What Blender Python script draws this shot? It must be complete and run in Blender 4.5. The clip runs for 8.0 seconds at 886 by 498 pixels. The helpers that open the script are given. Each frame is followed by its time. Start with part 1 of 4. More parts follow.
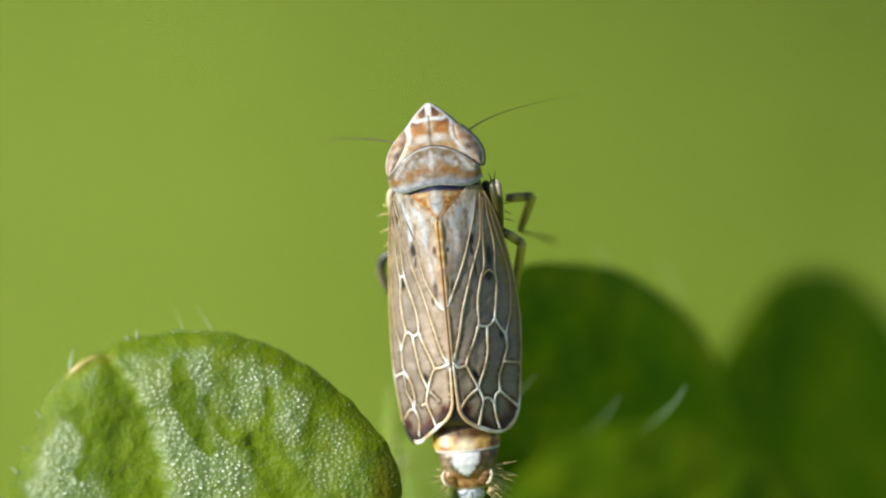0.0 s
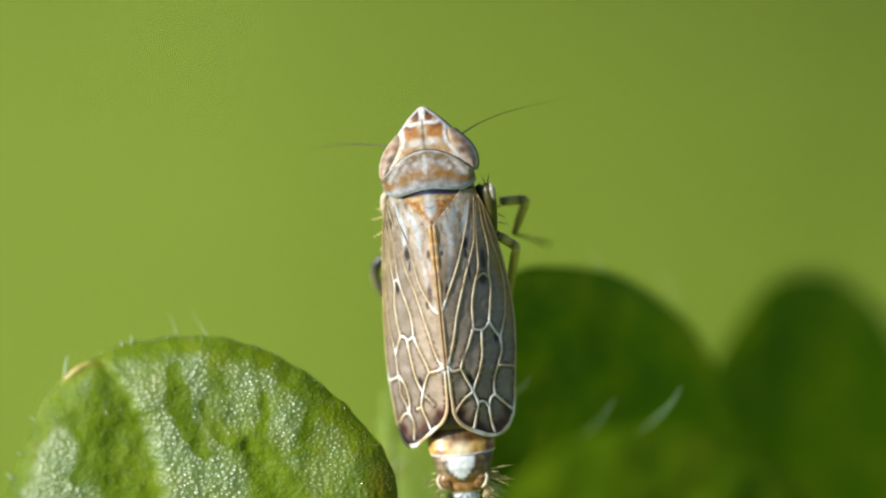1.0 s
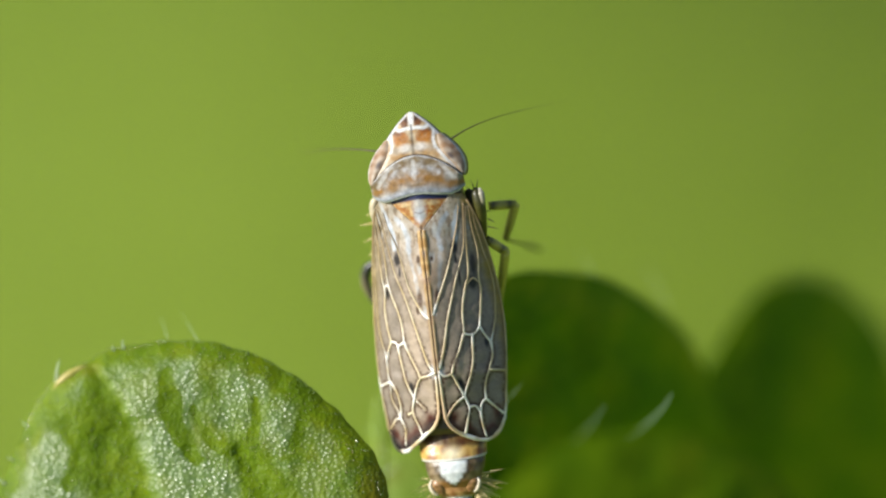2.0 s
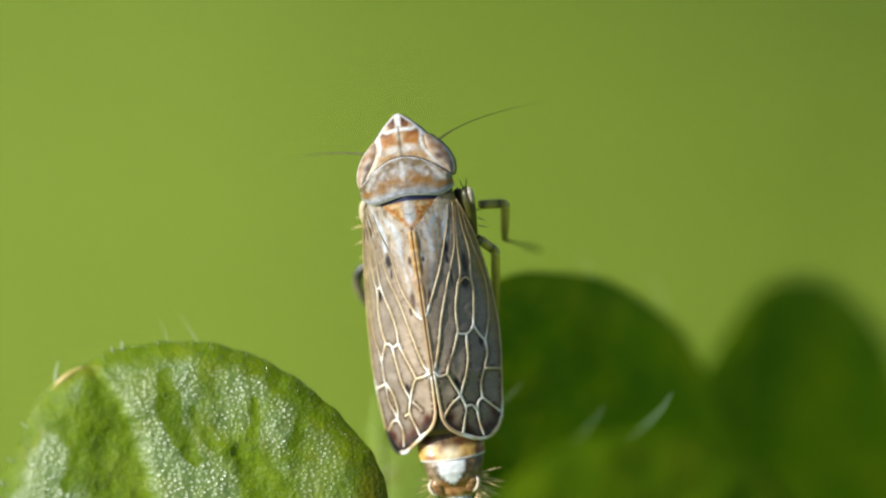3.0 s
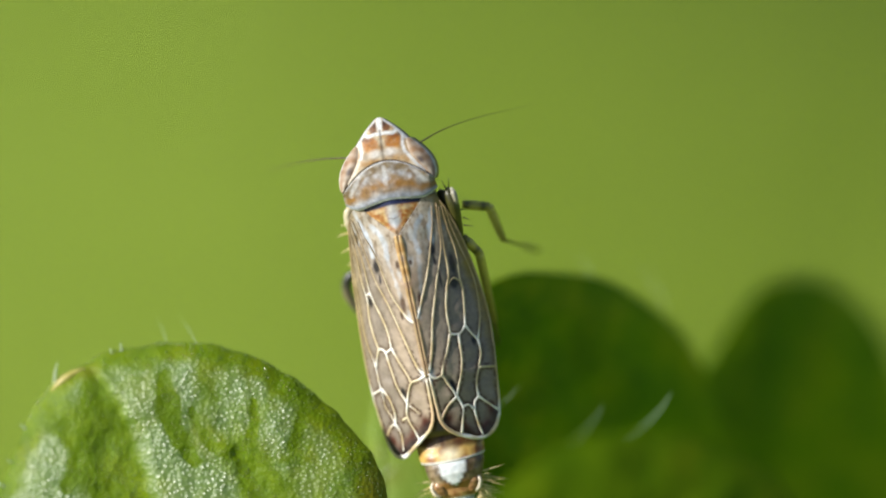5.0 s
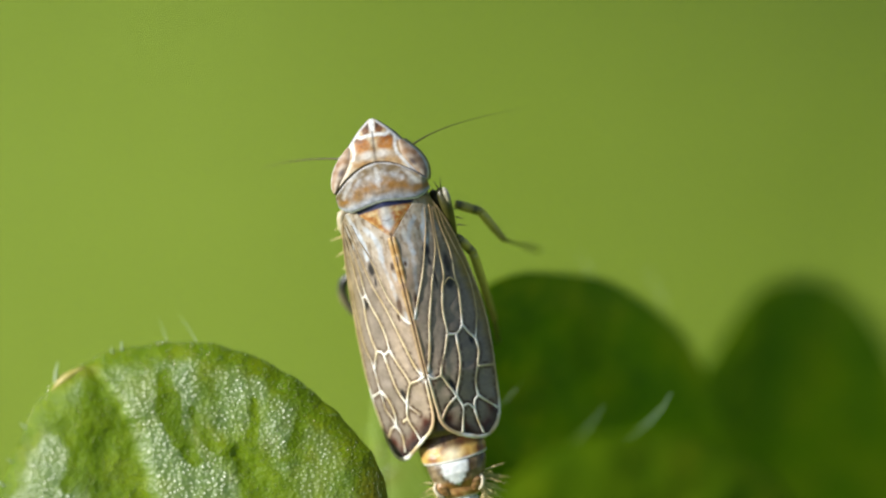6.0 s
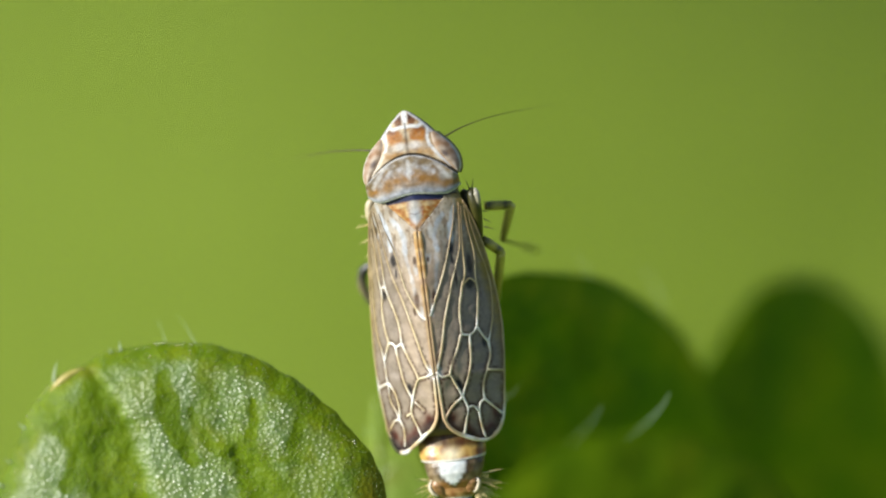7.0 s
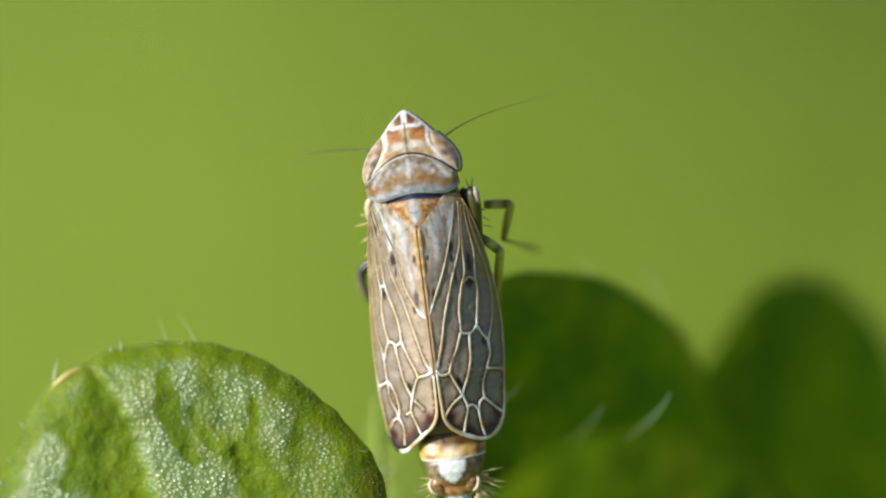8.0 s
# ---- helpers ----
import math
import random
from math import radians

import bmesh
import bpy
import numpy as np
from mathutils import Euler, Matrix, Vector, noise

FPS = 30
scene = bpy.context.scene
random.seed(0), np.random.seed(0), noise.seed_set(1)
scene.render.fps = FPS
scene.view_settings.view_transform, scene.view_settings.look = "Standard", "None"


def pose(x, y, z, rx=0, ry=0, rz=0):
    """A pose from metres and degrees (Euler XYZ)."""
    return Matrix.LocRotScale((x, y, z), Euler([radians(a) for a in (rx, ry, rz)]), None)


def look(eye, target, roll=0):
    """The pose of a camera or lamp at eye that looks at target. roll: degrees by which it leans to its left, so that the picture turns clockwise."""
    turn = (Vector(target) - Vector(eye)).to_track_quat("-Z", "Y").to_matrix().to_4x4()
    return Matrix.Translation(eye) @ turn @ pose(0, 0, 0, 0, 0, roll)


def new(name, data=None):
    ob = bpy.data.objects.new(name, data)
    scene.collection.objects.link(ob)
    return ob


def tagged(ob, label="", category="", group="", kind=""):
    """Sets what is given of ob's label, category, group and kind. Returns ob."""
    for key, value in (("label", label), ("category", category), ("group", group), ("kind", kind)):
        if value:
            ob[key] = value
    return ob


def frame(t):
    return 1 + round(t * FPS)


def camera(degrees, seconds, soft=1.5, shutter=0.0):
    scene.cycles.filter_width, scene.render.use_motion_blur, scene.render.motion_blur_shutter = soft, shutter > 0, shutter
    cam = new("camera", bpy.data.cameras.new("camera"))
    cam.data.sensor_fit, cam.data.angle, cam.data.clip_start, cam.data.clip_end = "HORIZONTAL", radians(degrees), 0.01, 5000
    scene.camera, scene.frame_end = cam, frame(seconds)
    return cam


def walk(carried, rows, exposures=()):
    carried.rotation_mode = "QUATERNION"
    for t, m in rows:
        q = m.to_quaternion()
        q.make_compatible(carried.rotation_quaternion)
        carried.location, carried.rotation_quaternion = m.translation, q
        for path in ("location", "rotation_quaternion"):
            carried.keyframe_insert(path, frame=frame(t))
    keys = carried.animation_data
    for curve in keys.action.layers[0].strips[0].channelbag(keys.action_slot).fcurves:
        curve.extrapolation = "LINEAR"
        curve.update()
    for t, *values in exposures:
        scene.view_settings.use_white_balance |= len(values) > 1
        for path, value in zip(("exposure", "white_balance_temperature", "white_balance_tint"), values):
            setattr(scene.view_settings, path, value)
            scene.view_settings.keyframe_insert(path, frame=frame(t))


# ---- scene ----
U = 7.4e-6            # one body unit in metres: the insect is about 700 units (5.2 mm) long
DIST = 0.16           # lens to the plane of focus
P = pose(0, 0, 0.35, 60)   # the plane of focus: x across, y up the shoot, z towards the lens


def spot(x, y, z=0.0):
    """A place in the plane of focus, from units across, up and towards the lens."""
    return Vector((x * U, y * U, z * U))


# ---- camera ----
cam = camera(2 * math.degrees(math.atan(784 * U / DIST)), 8.0, soft=2.25)
cam.data.dof.use_dof = True
cam.data.dof.focus_distance = DIST + 26 * U
cam.data.dof.aperture_fstop = 42.0
CAM_ROWS = [
    (0.0, 0.0, 0.0, 0.0), (0.5, 2.2, 2.2, -0.28), (1.0, 10.2, 6.4, -0.30), (1.5, 20.6, 12.0, -0.28), (1.7, 23.5, 14.0, -0.27),
    (2.8, 27.0, 16.6, -0.28), (3.5, 27.6, 17.0, -0.33), (4.0, 28.0, 17.2, -0.40), (4.5, 29.5, 17.6, -0.46), (5.2, 29.2, 17.6, -0.44),
    (6.0, 28.2, 17.4, -0.37), (6.5, 25.0, 16.2, -0.24), (7.0, 30.8, 17.8, -0.43), (7.5, 31.2, 17.5, -0.47), (8.0, 29.4, 16.6, -0.33)]
walk(cam, [(t, P @ Matrix.Translation(spot(x, y) + Vector((0, 0, DIST))) @ pose(0, 0, 0, 0, 0, r)) for t, x, y, r in CAM_ROWS])

# ---- world, sun and exposure ----
to_sun = (P.to_3x3() @ Vector((-0.86, 0.32, 0.39))).normalized()
world = bpy.data.worlds.new("world")
world.use_nodes = True
scene.world = world
sky = world.node_tree.nodes.new("ShaderNodeTexSky")
sky.sky_type, sky.sun_disc = "NISHITA", False
sky.sun_elevation = math.asin(to_sun.z)
sky.sun_rotation = math.atan2(to_sun.x, to_sun.y)
world.node_tree.links.new(sky.outputs["Color"], world.node_tree.nodes["Background"].inputs["Color"])
world.node_tree.nodes["Background"].inputs["Strength"].default_value = 0.075
sun = new("sun", bpy.data.lights.new("sun", "SUN"))
sun.data.energy, sun.data.angle, sun.data.color = 4.6, radians(0.6), (1.0, 0.97, 0.91)
sun.matrix_world = look(to_sun * 3, (0, 0, 0))
scene.view_settings.exposure = 0.58


# ---- materials ----
def rgb(r, g, b):
    """Linear colour from 0-255 display values."""
    return tuple(((c / 255 + 0.055) / 1.055) ** 2.4 if c > 10 else c / 255 / 12.92 for c in (r, g, b))


class Mat:
    """A node material on one principled surface."""

    def __init__(self, name):
        self.m = bpy.data.materials.new(name)
        self.m.use_nodes = True
        self.n, self.l = self.m.node_tree.nodes, self.m.node_tree.links
        self.s = self.n["Principled BSDF"]
        self.co = self.n.new("ShaderNodeTexCoord").outputs["Object"]

    def put(self, **values):
        for key, value in values.items():
            self.s.inputs[key.replace("_", " ")].default_value = value
        return self

    def node(self, kind, **values):
        node = self.n.new(kind)
        for key, value in values.items():
            node.inputs[key.replace("_", " ")].default_value = value
        return node

    def grain(self, scale, detail=4.0, rough=0.55):
        node = self.node("ShaderNodeTexNoise", Scale=scale, Detail=detail, Roughness=rough)
        self.l.new(self.co, node.inputs["Vector"])
        return node.outputs["Fac"]

    def cells(self, scale, feature="F1"):
        node = self.node("ShaderNodeTexVoronoi", Scale=scale)
        node.feature = feature
        self.l.new(self.co, node.inputs["Vector"])
        return node.outputs["Distance"]

    def ramp(self, fac, *stops):
        node = self.n.new("ShaderNodeValToRGB")
        while len(node.color_ramp.elements) < len(stops):
            node.color_ramp.elements.new(0.5)
        for el, (at, col) in zip(node.color_ramp.elements, stops):
            el.position, el.color = at, (*col, 1)
        self.l.new(fac, node.inputs["Fac"])
        return node.outputs["Color"]

    def math(self, op, a, b):
        node = self.n.new("ShaderNodeMath")
        node.operation = op
        for socket, value in zip(node.inputs, (a, b)):
            if isinstance(value, (int, float)):
                socket.default_value = value
            else:
                self.l.new(value, socket)
        return node.outputs[0]

    def mix(self, how, fac, a, b):
        node = self.n.new("ShaderNodeMix")
        node.data_type, node.blend_type = "RGBA", how
        for socket, value in zip((node.inputs["Factor"], node.inputs[6], node.inputs[7]), (fac, a, b)):
            if isinstance(value, (int, float)):
                socket.default_value = value
            elif isinstance(value, tuple):
                socket.default_value = (*value, 1)
            else:
                self.l.new(value, socket)
        return node.outputs[2]

    def pigment(self):
        node = self.n.new("ShaderNodeAttribute")
        node.attribute_name = "pigment"
        return node.outputs["Color"]

    def colour(self, socket):
        self.l.new(socket, self.s.inputs["Base Color"])
        return self

    def rough(self, socket):
        self.l.new(socket, self.s.inputs["Roughness"])
        return self

    def bump(self, height, distance, strength=1.0):
        node = self.node("ShaderNodeBump", Distance=distance, Strength=strength)
        self.l.new(height, node.inputs["Height"])
        if self.s.inputs["Normal"].links:
            self.l.new(self.s.inputs["Normal"].links[0].from_socket, node.inputs["Normal"])
        self.l.new(node.outputs["Normal"], self.s.inputs["Normal"])
        return self

    def let_through(self, amount, colour):
        """Lets part of the light through, as leaves and membranes do."""
        trans = self.n.new("ShaderNodeBsdfTranslucent")
        if isinstance(colour, tuple):
            trans.inputs["Color"].default_value = (*colour, 1)
        else:
            self.l.new(colour, trans.inputs["Color"])
        mixed = self.node("ShaderNodeMixShader", Fac=amount)
        self.l.new(self.s.outputs[0], mixed.inputs[1])
        self.l.new(trans.outputs[0], mixed.inputs[2])
        self.l.new(mixed.outputs[0], self.n["Material Output"].inputs["Surface"])
        return self


def cuticle(name, grain, roughness, bump):
    """Insect skin: its pigment, mottled by fine grain and larger blotches, with small pits."""
    m = Mat(name)
    fine, coarse = m.grain(1 / (9 * U)), m.grain(1 / (42 * U), 3.0)
    tone = m.ramp(m.math("ADD", m.math("MULTIPLY", fine, 0.6), m.math("MULTIPLY", coarse, 0.4)),
                  (0.33, (1 - grain,) * 3), (0.66, (1.0,) * 3))
    m.colour(m.mix("MULTIPLY", 1.0, m.pigment(), tone))
    m.rough(m.math("ADD", m.math("MULTIPLY", fine, 0.25), roughness - 0.12))
    m.bump(fine, 1.6 * U, bump)
    m.put(Specular_IOR_Level=0.5)
    return m


M_SKIN = cuticle("insect_cuticle", 0.45, 0.44, 0.4).put(Specular_IOR_Level=0.35).m
M_WING = cuticle("wing_membrane", 0.34, 0.36, 0.35).put(Specular_IOR_Level=0.4).m
M_TAIL = cuticle("abdomen_cuticle", 0.35, 0.34, 0.7).m


def plain(name, a, b, scale, roughness, bump=0.4):
    m = Mat(name)
    f = m.grain(scale)
    m.colour(m.ramp(f, (0.35, rgb(*a)), (0.65, rgb(*b))))
    m.put(Roughness=roughness)
    return m.bump(f, 1.5 * U, bump)


M_VEIN = cuticle("wing_vein", 0.16, 0.40, 0.4).m
M_EYE = cuticle("eye_surface", 0.3, 0.5, 0.4).put(Specular_IOR_Level=0.22).m
M_LEG = cuticle("leg_cuticle", 0.35, 0.36, 0.6).m
M_BRISTLE = plain("golden_bristle", (214, 184, 122), (238, 220, 170), 1 / (20 * U), 0.4).m
M_SPINE = plain("dark_spine", (40, 36, 28), (70, 60, 42), 1 / (20 * U), 0.4).m
M_ANTENNA = plain("antenna_brown", (52, 48, 26), (84, 76, 44), 1 / (20 * U), 0.45).m


def leaf_material(name, dark, mid, pale, gloss, passing, spec=0.5):
    m = Mat(name)
    big, small = m.grain(1 / (120 * U), 3.0), m.grain(1 / (22 * U), 5.0)
    tone = m.math("ADD", m.math("MULTIPLY", big, 0.65), m.math("MULTIPLY", small, 0.35))
    col = m.ramp(tone, (0.36, rgb(*dark)), (0.5, rgb(*mid)), (0.66, rgb(*pale)))
    m.colour(col)
    cell = m.cells(1 / (7 * U))
    m.rough(m.math("ADD", m.math("MULTIPLY", small, 0.2), gloss))
    m.bump(small, 2.6 * U, 0.4)
    m.bump(cell, 2.0 * U, 0.4)
    m.put(Specular_IOR_Level=spec)
    return m.let_through(passing, col).m


def front_leaf_material():
    """A fleshy leaf: saturated green, yellower in places, glossy between the veins, with a pale sheen painted into the
    colour there.
    """
    m = Mat("leaf_green")
    attr = m.n.new("ShaderNodeAttribute")
    attr.attribute_name = "pigment"
    parts = m.n.new("ShaderNodeSeparateColor")
    m.l.new(attr.outputs["Color"], parts.inputs["Color"])
    sheen, yellow, russet = parts.outputs
    big, small = m.grain(1 / (120 * U), 3.0), m.grain(1 / (22 * U), 5.0)
    cell = m.cells(1 / (7.5 * U))
    tone = m.math("ADD", m.math("MULTIPLY", big, 0.6), m.math("MULTIPLY", small, 0.4))
    col = m.ramp(tone, (0.36, rgb(88, 116, 4)), (0.5, rgb(104, 132, 6)), (0.66, rgb(124, 148, 14)))
    col = m.mix("MIX", m.math("MULTIPLY", yellow, 0.5), col, rgb(134, 146, 10))
    col = m.mix("MIX", m.math("MULTIPLY", russet, 0.4), col, rgb(140, 104, 40))
    # the pale sheen, mixed into the base colour as well as the coat
    col = m.mix("MIX", m.math("MULTIPLY", sheen, 0.27), col, rgb(146, 178, 124))
    m.colour(col)
    m.rough(m.math("ADD", m.math("MULTIPLY", small, 0.2), 0.42))
    m.bump(small, 3.4 * U, 0.5)
    m.bump(cell, 2.4 * U, 0.5)
    m.put(Coat_Roughness=0.34, Coat_IOR=1.7)
    m.l.new(m.math("ADD", m.math("MULTIPLY", sheen, 0.6), 0.2), m.s.inputs["Specular IOR Level"])
    m.l.new(sheen, m.s.inputs["Coat Weight"])
    bump = m.node("ShaderNodeBump", Distance=4.5 * U, Strength=1.0)
    m.l.new(cell, bump.inputs["Height"])
    m.l.new(bump.outputs["Normal"], m.s.inputs["Coat Normal"])
    return m.let_through(0.38, col).m


M_LEAF = front_leaf_material()
M_LEAF_HIND = leaf_material("leaf_green_matt", (88, 126, 4), (114, 146, 6), (146, 162, 18), 0.5, 0.55, 0.15)
M_STEM = plain("stem_green", (84, 104, 34), (128, 138, 58), 1 / (40 * U), 0.45, 0.8).m
def bract_material():
    m = Mat("bract_green")
    f, big = m.grain(1 / (18 * U)), m.grain(1 / (60 * U), 2.0)
    col = m.ramp(f, (0.35, rgb(104, 134, 30)), (0.65, rgb(136, 160, 66)))
    rust = m.ramp(big, (0.55, (0, 0, 0)), (0.75, (0.3, 0.3, 0.3)))
    m.colour(m.mix("MIX", rust, col, rgb(132, 92, 40)))
    return m.bump(f, 3 * U, 0.7).put(Roughness=0.6, Specular_IOR_Level=0.25).let_through(0.3, (0.2, 0.27, 0.04)).m


M_BRACT = bract_material()
M_HAIR = plain("leaf_hair", (196, 206, 186), (226, 232, 216), 1 / (20 * U), 0.3).let_through(0.5, (0.6, 0.74, 0.45)).m
M_PAPILLA = Mat("leaf_papilla").put(Base_Color=(0.13, 0.21, 0.012, 1), Roughness=0.2, Specular_IOR_Level=1.0, Coat_Weight=1.0, Coat_Roughness=0.12).m
M_TIP = plain("leaf_tip_yellow", (136, 134, 44), (176, 162, 92), 1 / (18 * U), 0.45).m


def meadow():
    """Short sunlit grass: pale and dark clumps a hand wide, fine blades' grain."""
    m = Mat("meadow_ground")
    large, fine = m.grain(6.0, 2.0), m.grain(90.0, 6.0)
    a = m.ramp(large, (0.36, rgb(120, 146, 20)), (0.62, rgb(143, 168, 32)))

    def clump(x, y, near, far):
        d = m.n.new("ShaderNodeVectorMath")
        d.operation = "DISTANCE"
        m.l.new(m.co, d.inputs[0])
        d.inputs[1].default_value = (x, y, 0)
        r = m.node("ShaderNodeMapRange", From_Min=near, From_Max=far, To_Min=1.0, To_Max=0.0)
        m.l.new(d.outputs["Value"], r.inputs["Value"])
        return r.outputs["Result"]

    a = m.mix("MIX", m.math("MULTIPLY", clump(-0.075, 0.63, 0.0, 0.12), 0.8), a, rgb(166, 190, 78))
    a = m.mix("MIX", m.math("MULTIPLY", clump(0.085, 0.70, 0.03, 0.128), 0.95), a, rgb(46, 70, 12))
    b = m.ramp(fine, (0.3, (0.62, 0.62, 0.62)), (0.7, (1.0, 1.0, 1.0)))
    m.colour(m.mix("MULTIPLY", 1.0, a, b))
    return m.bump(fine, 0.004).put(Roughness=0.8).m


M_MEADOW = meadow()
M_GRASS = Mat("grass_blade")
M_GRASS = M_GRASS.colour(M_GRASS.pigment()).put(Roughness=0.55).let_through(0.35, M_GRASS.pigment()).m


# ---- building helpers ----
def mesh_of(name, verts, faces, colours=None, smooth=True):
    me = bpy.data.meshes.new(name)
    me.from_pydata([tuple(v) for v in verts], [], faces)
    if colours is not None:
        at = me.color_attributes.new("pigment", "FLOAT_COLOR", "POINT")
        flat = np.ones((len(verts), 4), dtype=np.float32)
        flat[:, :3] = np.array(colours, dtype=np.float32)
        at.data.foreach_set("color", flat.ravel())
    if smooth:
        me.polygons.foreach_set("use_smooth", [True] * len(me.polygons))
    me.update()
    return me


def part(name, me, material, parent, label="", m=None):
    ob = new(name, me)
    me.materials.append(material)
    ob.parent = parent
    if m is not None:
        ob.matrix_basis = m
    return tagged(ob, label)


def sheet(name, place, nu, nv, thick, paint=None, wrap=False):
    """A sheet with thickness: place(i, j) over 0..1 gives its upper face, thick units below it the lower one."""
    verts, faces, cols = [], [], []
    top = [[place(i / (nu - 1), j / (nv - 1)) for j in range(nv)] for i in range(nu)]
    for layer in (0, 1):
        for i in range(nu):
            for j in range(nv):
                v = top[i][j]
                verts.append(v if layer == 0 else v - Vector((0, 0, thick * U)))
                cols.append(paint(v / U) if paint else (0.5, 0.5, 0.5))
    n = nu * nv
    for i in range(nu - 1):
        for j in range(nv - 1):
            q = (i * nv + j, (i + 1) * nv + j, (i + 1) * nv + j + 1, i * nv + j + 1)
            faces.append(q)
            faces.append(tuple(n + k for k in reversed(q)))
    rim = [i * nv for i in range(nu)] + [(nu - 1) * nv + j for j in range(1, nv)] + \
          [i * nv + nv - 1 for i in range(nu - 2, -1, -1)] + [j for j in range(nv - 2, 0, -1)]
    for p, q in zip(rim, rim[1:] + rim[:1]):
        faces.append((q, p, n + p, n + q))
    me = mesh_of(name, verts, faces, cols)
    bm = bmesh.new()
    bm.from_mesh(me)
    bmesh.ops.remove_doubles(bm, verts=bm.verts, dist=0.05 * U)
    bmesh.ops.recalc_face_normals(bm, faces=bm.faces)
    bm.to_mesh(me)
    bm.free()
    return me


def smooth_line(points, steps):
    """A smooth line through the points (Catmull-Rom)."""
    pts = [Vector(p) for p in points]
    pts = [pts[0] * 2 - pts[1]] + pts + [pts[-1] * 2 - pts[-2]]
    out = []
    for k in range(1, len(pts) - 2):
        a, b, c, d = pts[k - 1:k + 3]
        for i in range(steps):
            t = i / steps
            out.append(0.5 * (2 * b + (c - a) * t + (2 * a - 5 * b + 4 * c - d) * t * t + (3 * b - a - 3 * c + d) * t ** 3))
    return out + [pts[-2]]


def tube(name, line, radii, sides=8, paint=None, flat=1.0):
    """A round tube along a line of units; radii are given at its ends or along it."""
    n = len(line)
    r = np.interp(np.linspace(0, 1, n), np.linspace(0, 1, len(radii)), radii)
    verts, faces, cols = [], [], []
    side = None
    for i, p in enumerate(line):
        d = (line[min(i + 1, n - 1)] - line[max(i - 1, 0)]).normalized()
        if side is None:
            side = d.orthogonal()
        side = (side - d * side.dot(d)).normalized()
        up = d.cross(side)
        for k in range(sides):
            a = 2 * math.pi * k / sides
            verts.append((p + (side * math.cos(a) + up * math.sin(a) * flat) * float(r[i])) * U)
            cols.append(paint(i / (n - 1)) if paint else (0.5, 0.5, 0.5))
    for i in range(n - 1):
        for k in range(sides):
            q = (k + 1) % sides
            faces.append((i * sides + k, i * sides + q, (i + 1) * sides + q, (i + 1) * sides + k))
    faces.append(tuple(range(sides - 1, -1, -1)))
    faces.append(tuple((n - 1) * sides + k for k in range(sides)))
    return mesh_of(name, verts, faces, cols)


def spine(name, root, way, length, radius, bend=(0, 0, 0)):
    """A tapering, slightly bent bristle."""
    root, way, bend = Vector(root), Vector(way).normalized(), Vector(bend)
    line = [root + way * length * t + bend * t * t for t in (0, 0.25, 0.5, 0.75, 1.0)]
    return tube(name, line, (radius, radius * 0.75, radius * 0.15), 5)


def blend(a, b, f):
    f = min(max(f, 0.0), 1.0)
    return tuple(x + (y - x) * f for x, y in zip(a, b))


def blob(x, y, cx, cy, rx, ry, soft=0.35):
    """1 inside an ellipse, falling to 0 past its edge."""
    d = math.hypot((x - cx) / rx, (y - cy) / ry)
    return min(max((1 + soft - d) / (2 * soft), 0.0), 1.0)


def line_near(x, y, pts, width, soft=1.5):
    """1 on a broken line, 0 away from it."""
    best = 1e9
    for (x0, y0), (x1, y1) in zip(pts, pts[1:]):
        dx, dy = x1 - x0, y1 - y0
        t = min(max(((x - x0) * dx + (y - y0) * dy) / (dx * dx + dy * dy + 1e-9), 0), 1)
        best = min(best, math.hypot(x - x0 - t * dx, y - y0 - t * dy))
    return min(max((width + soft - best) / soft, 0.0), 1.0)


def wob(x, y, scale, seed=0.0):
    return noise.noise(Vector((x / scale + seed, y / scale - seed, seed)))


# ---- ground ----
def build_ground():
    verts, faces = [], []
    rings, sides = [0, 0.3, 0.8, 2, 6, 20, 80, 400, 2500], 48
    for r in rings:
        for k in range(sides):
            a = 2 * math.pi * k / sides
            verts.append((r * math.cos(a), r * math.sin(a) + 0.5, 0.0 if r < 6 else 0.02 * r * noise.noise(Vector((k * 0.7, r, 0))) * (r < 400)))
    for i in range(len(rings) - 1):
        for k in range(sides):
            q = (k + 1) % sides
            faces.append((i * sides + k, (i + 1) * sides + k, (i + 1) * sides + q, i * sides + q))
    me = mesh_of("ground", verts, faces)
    ground = new("ground", me)
    me.materials.append(M_MEADOW)
    return tagged(ground, "sunlit yellow-green meadow ground far behind the plant", "ground", kind="structure")


build_ground()


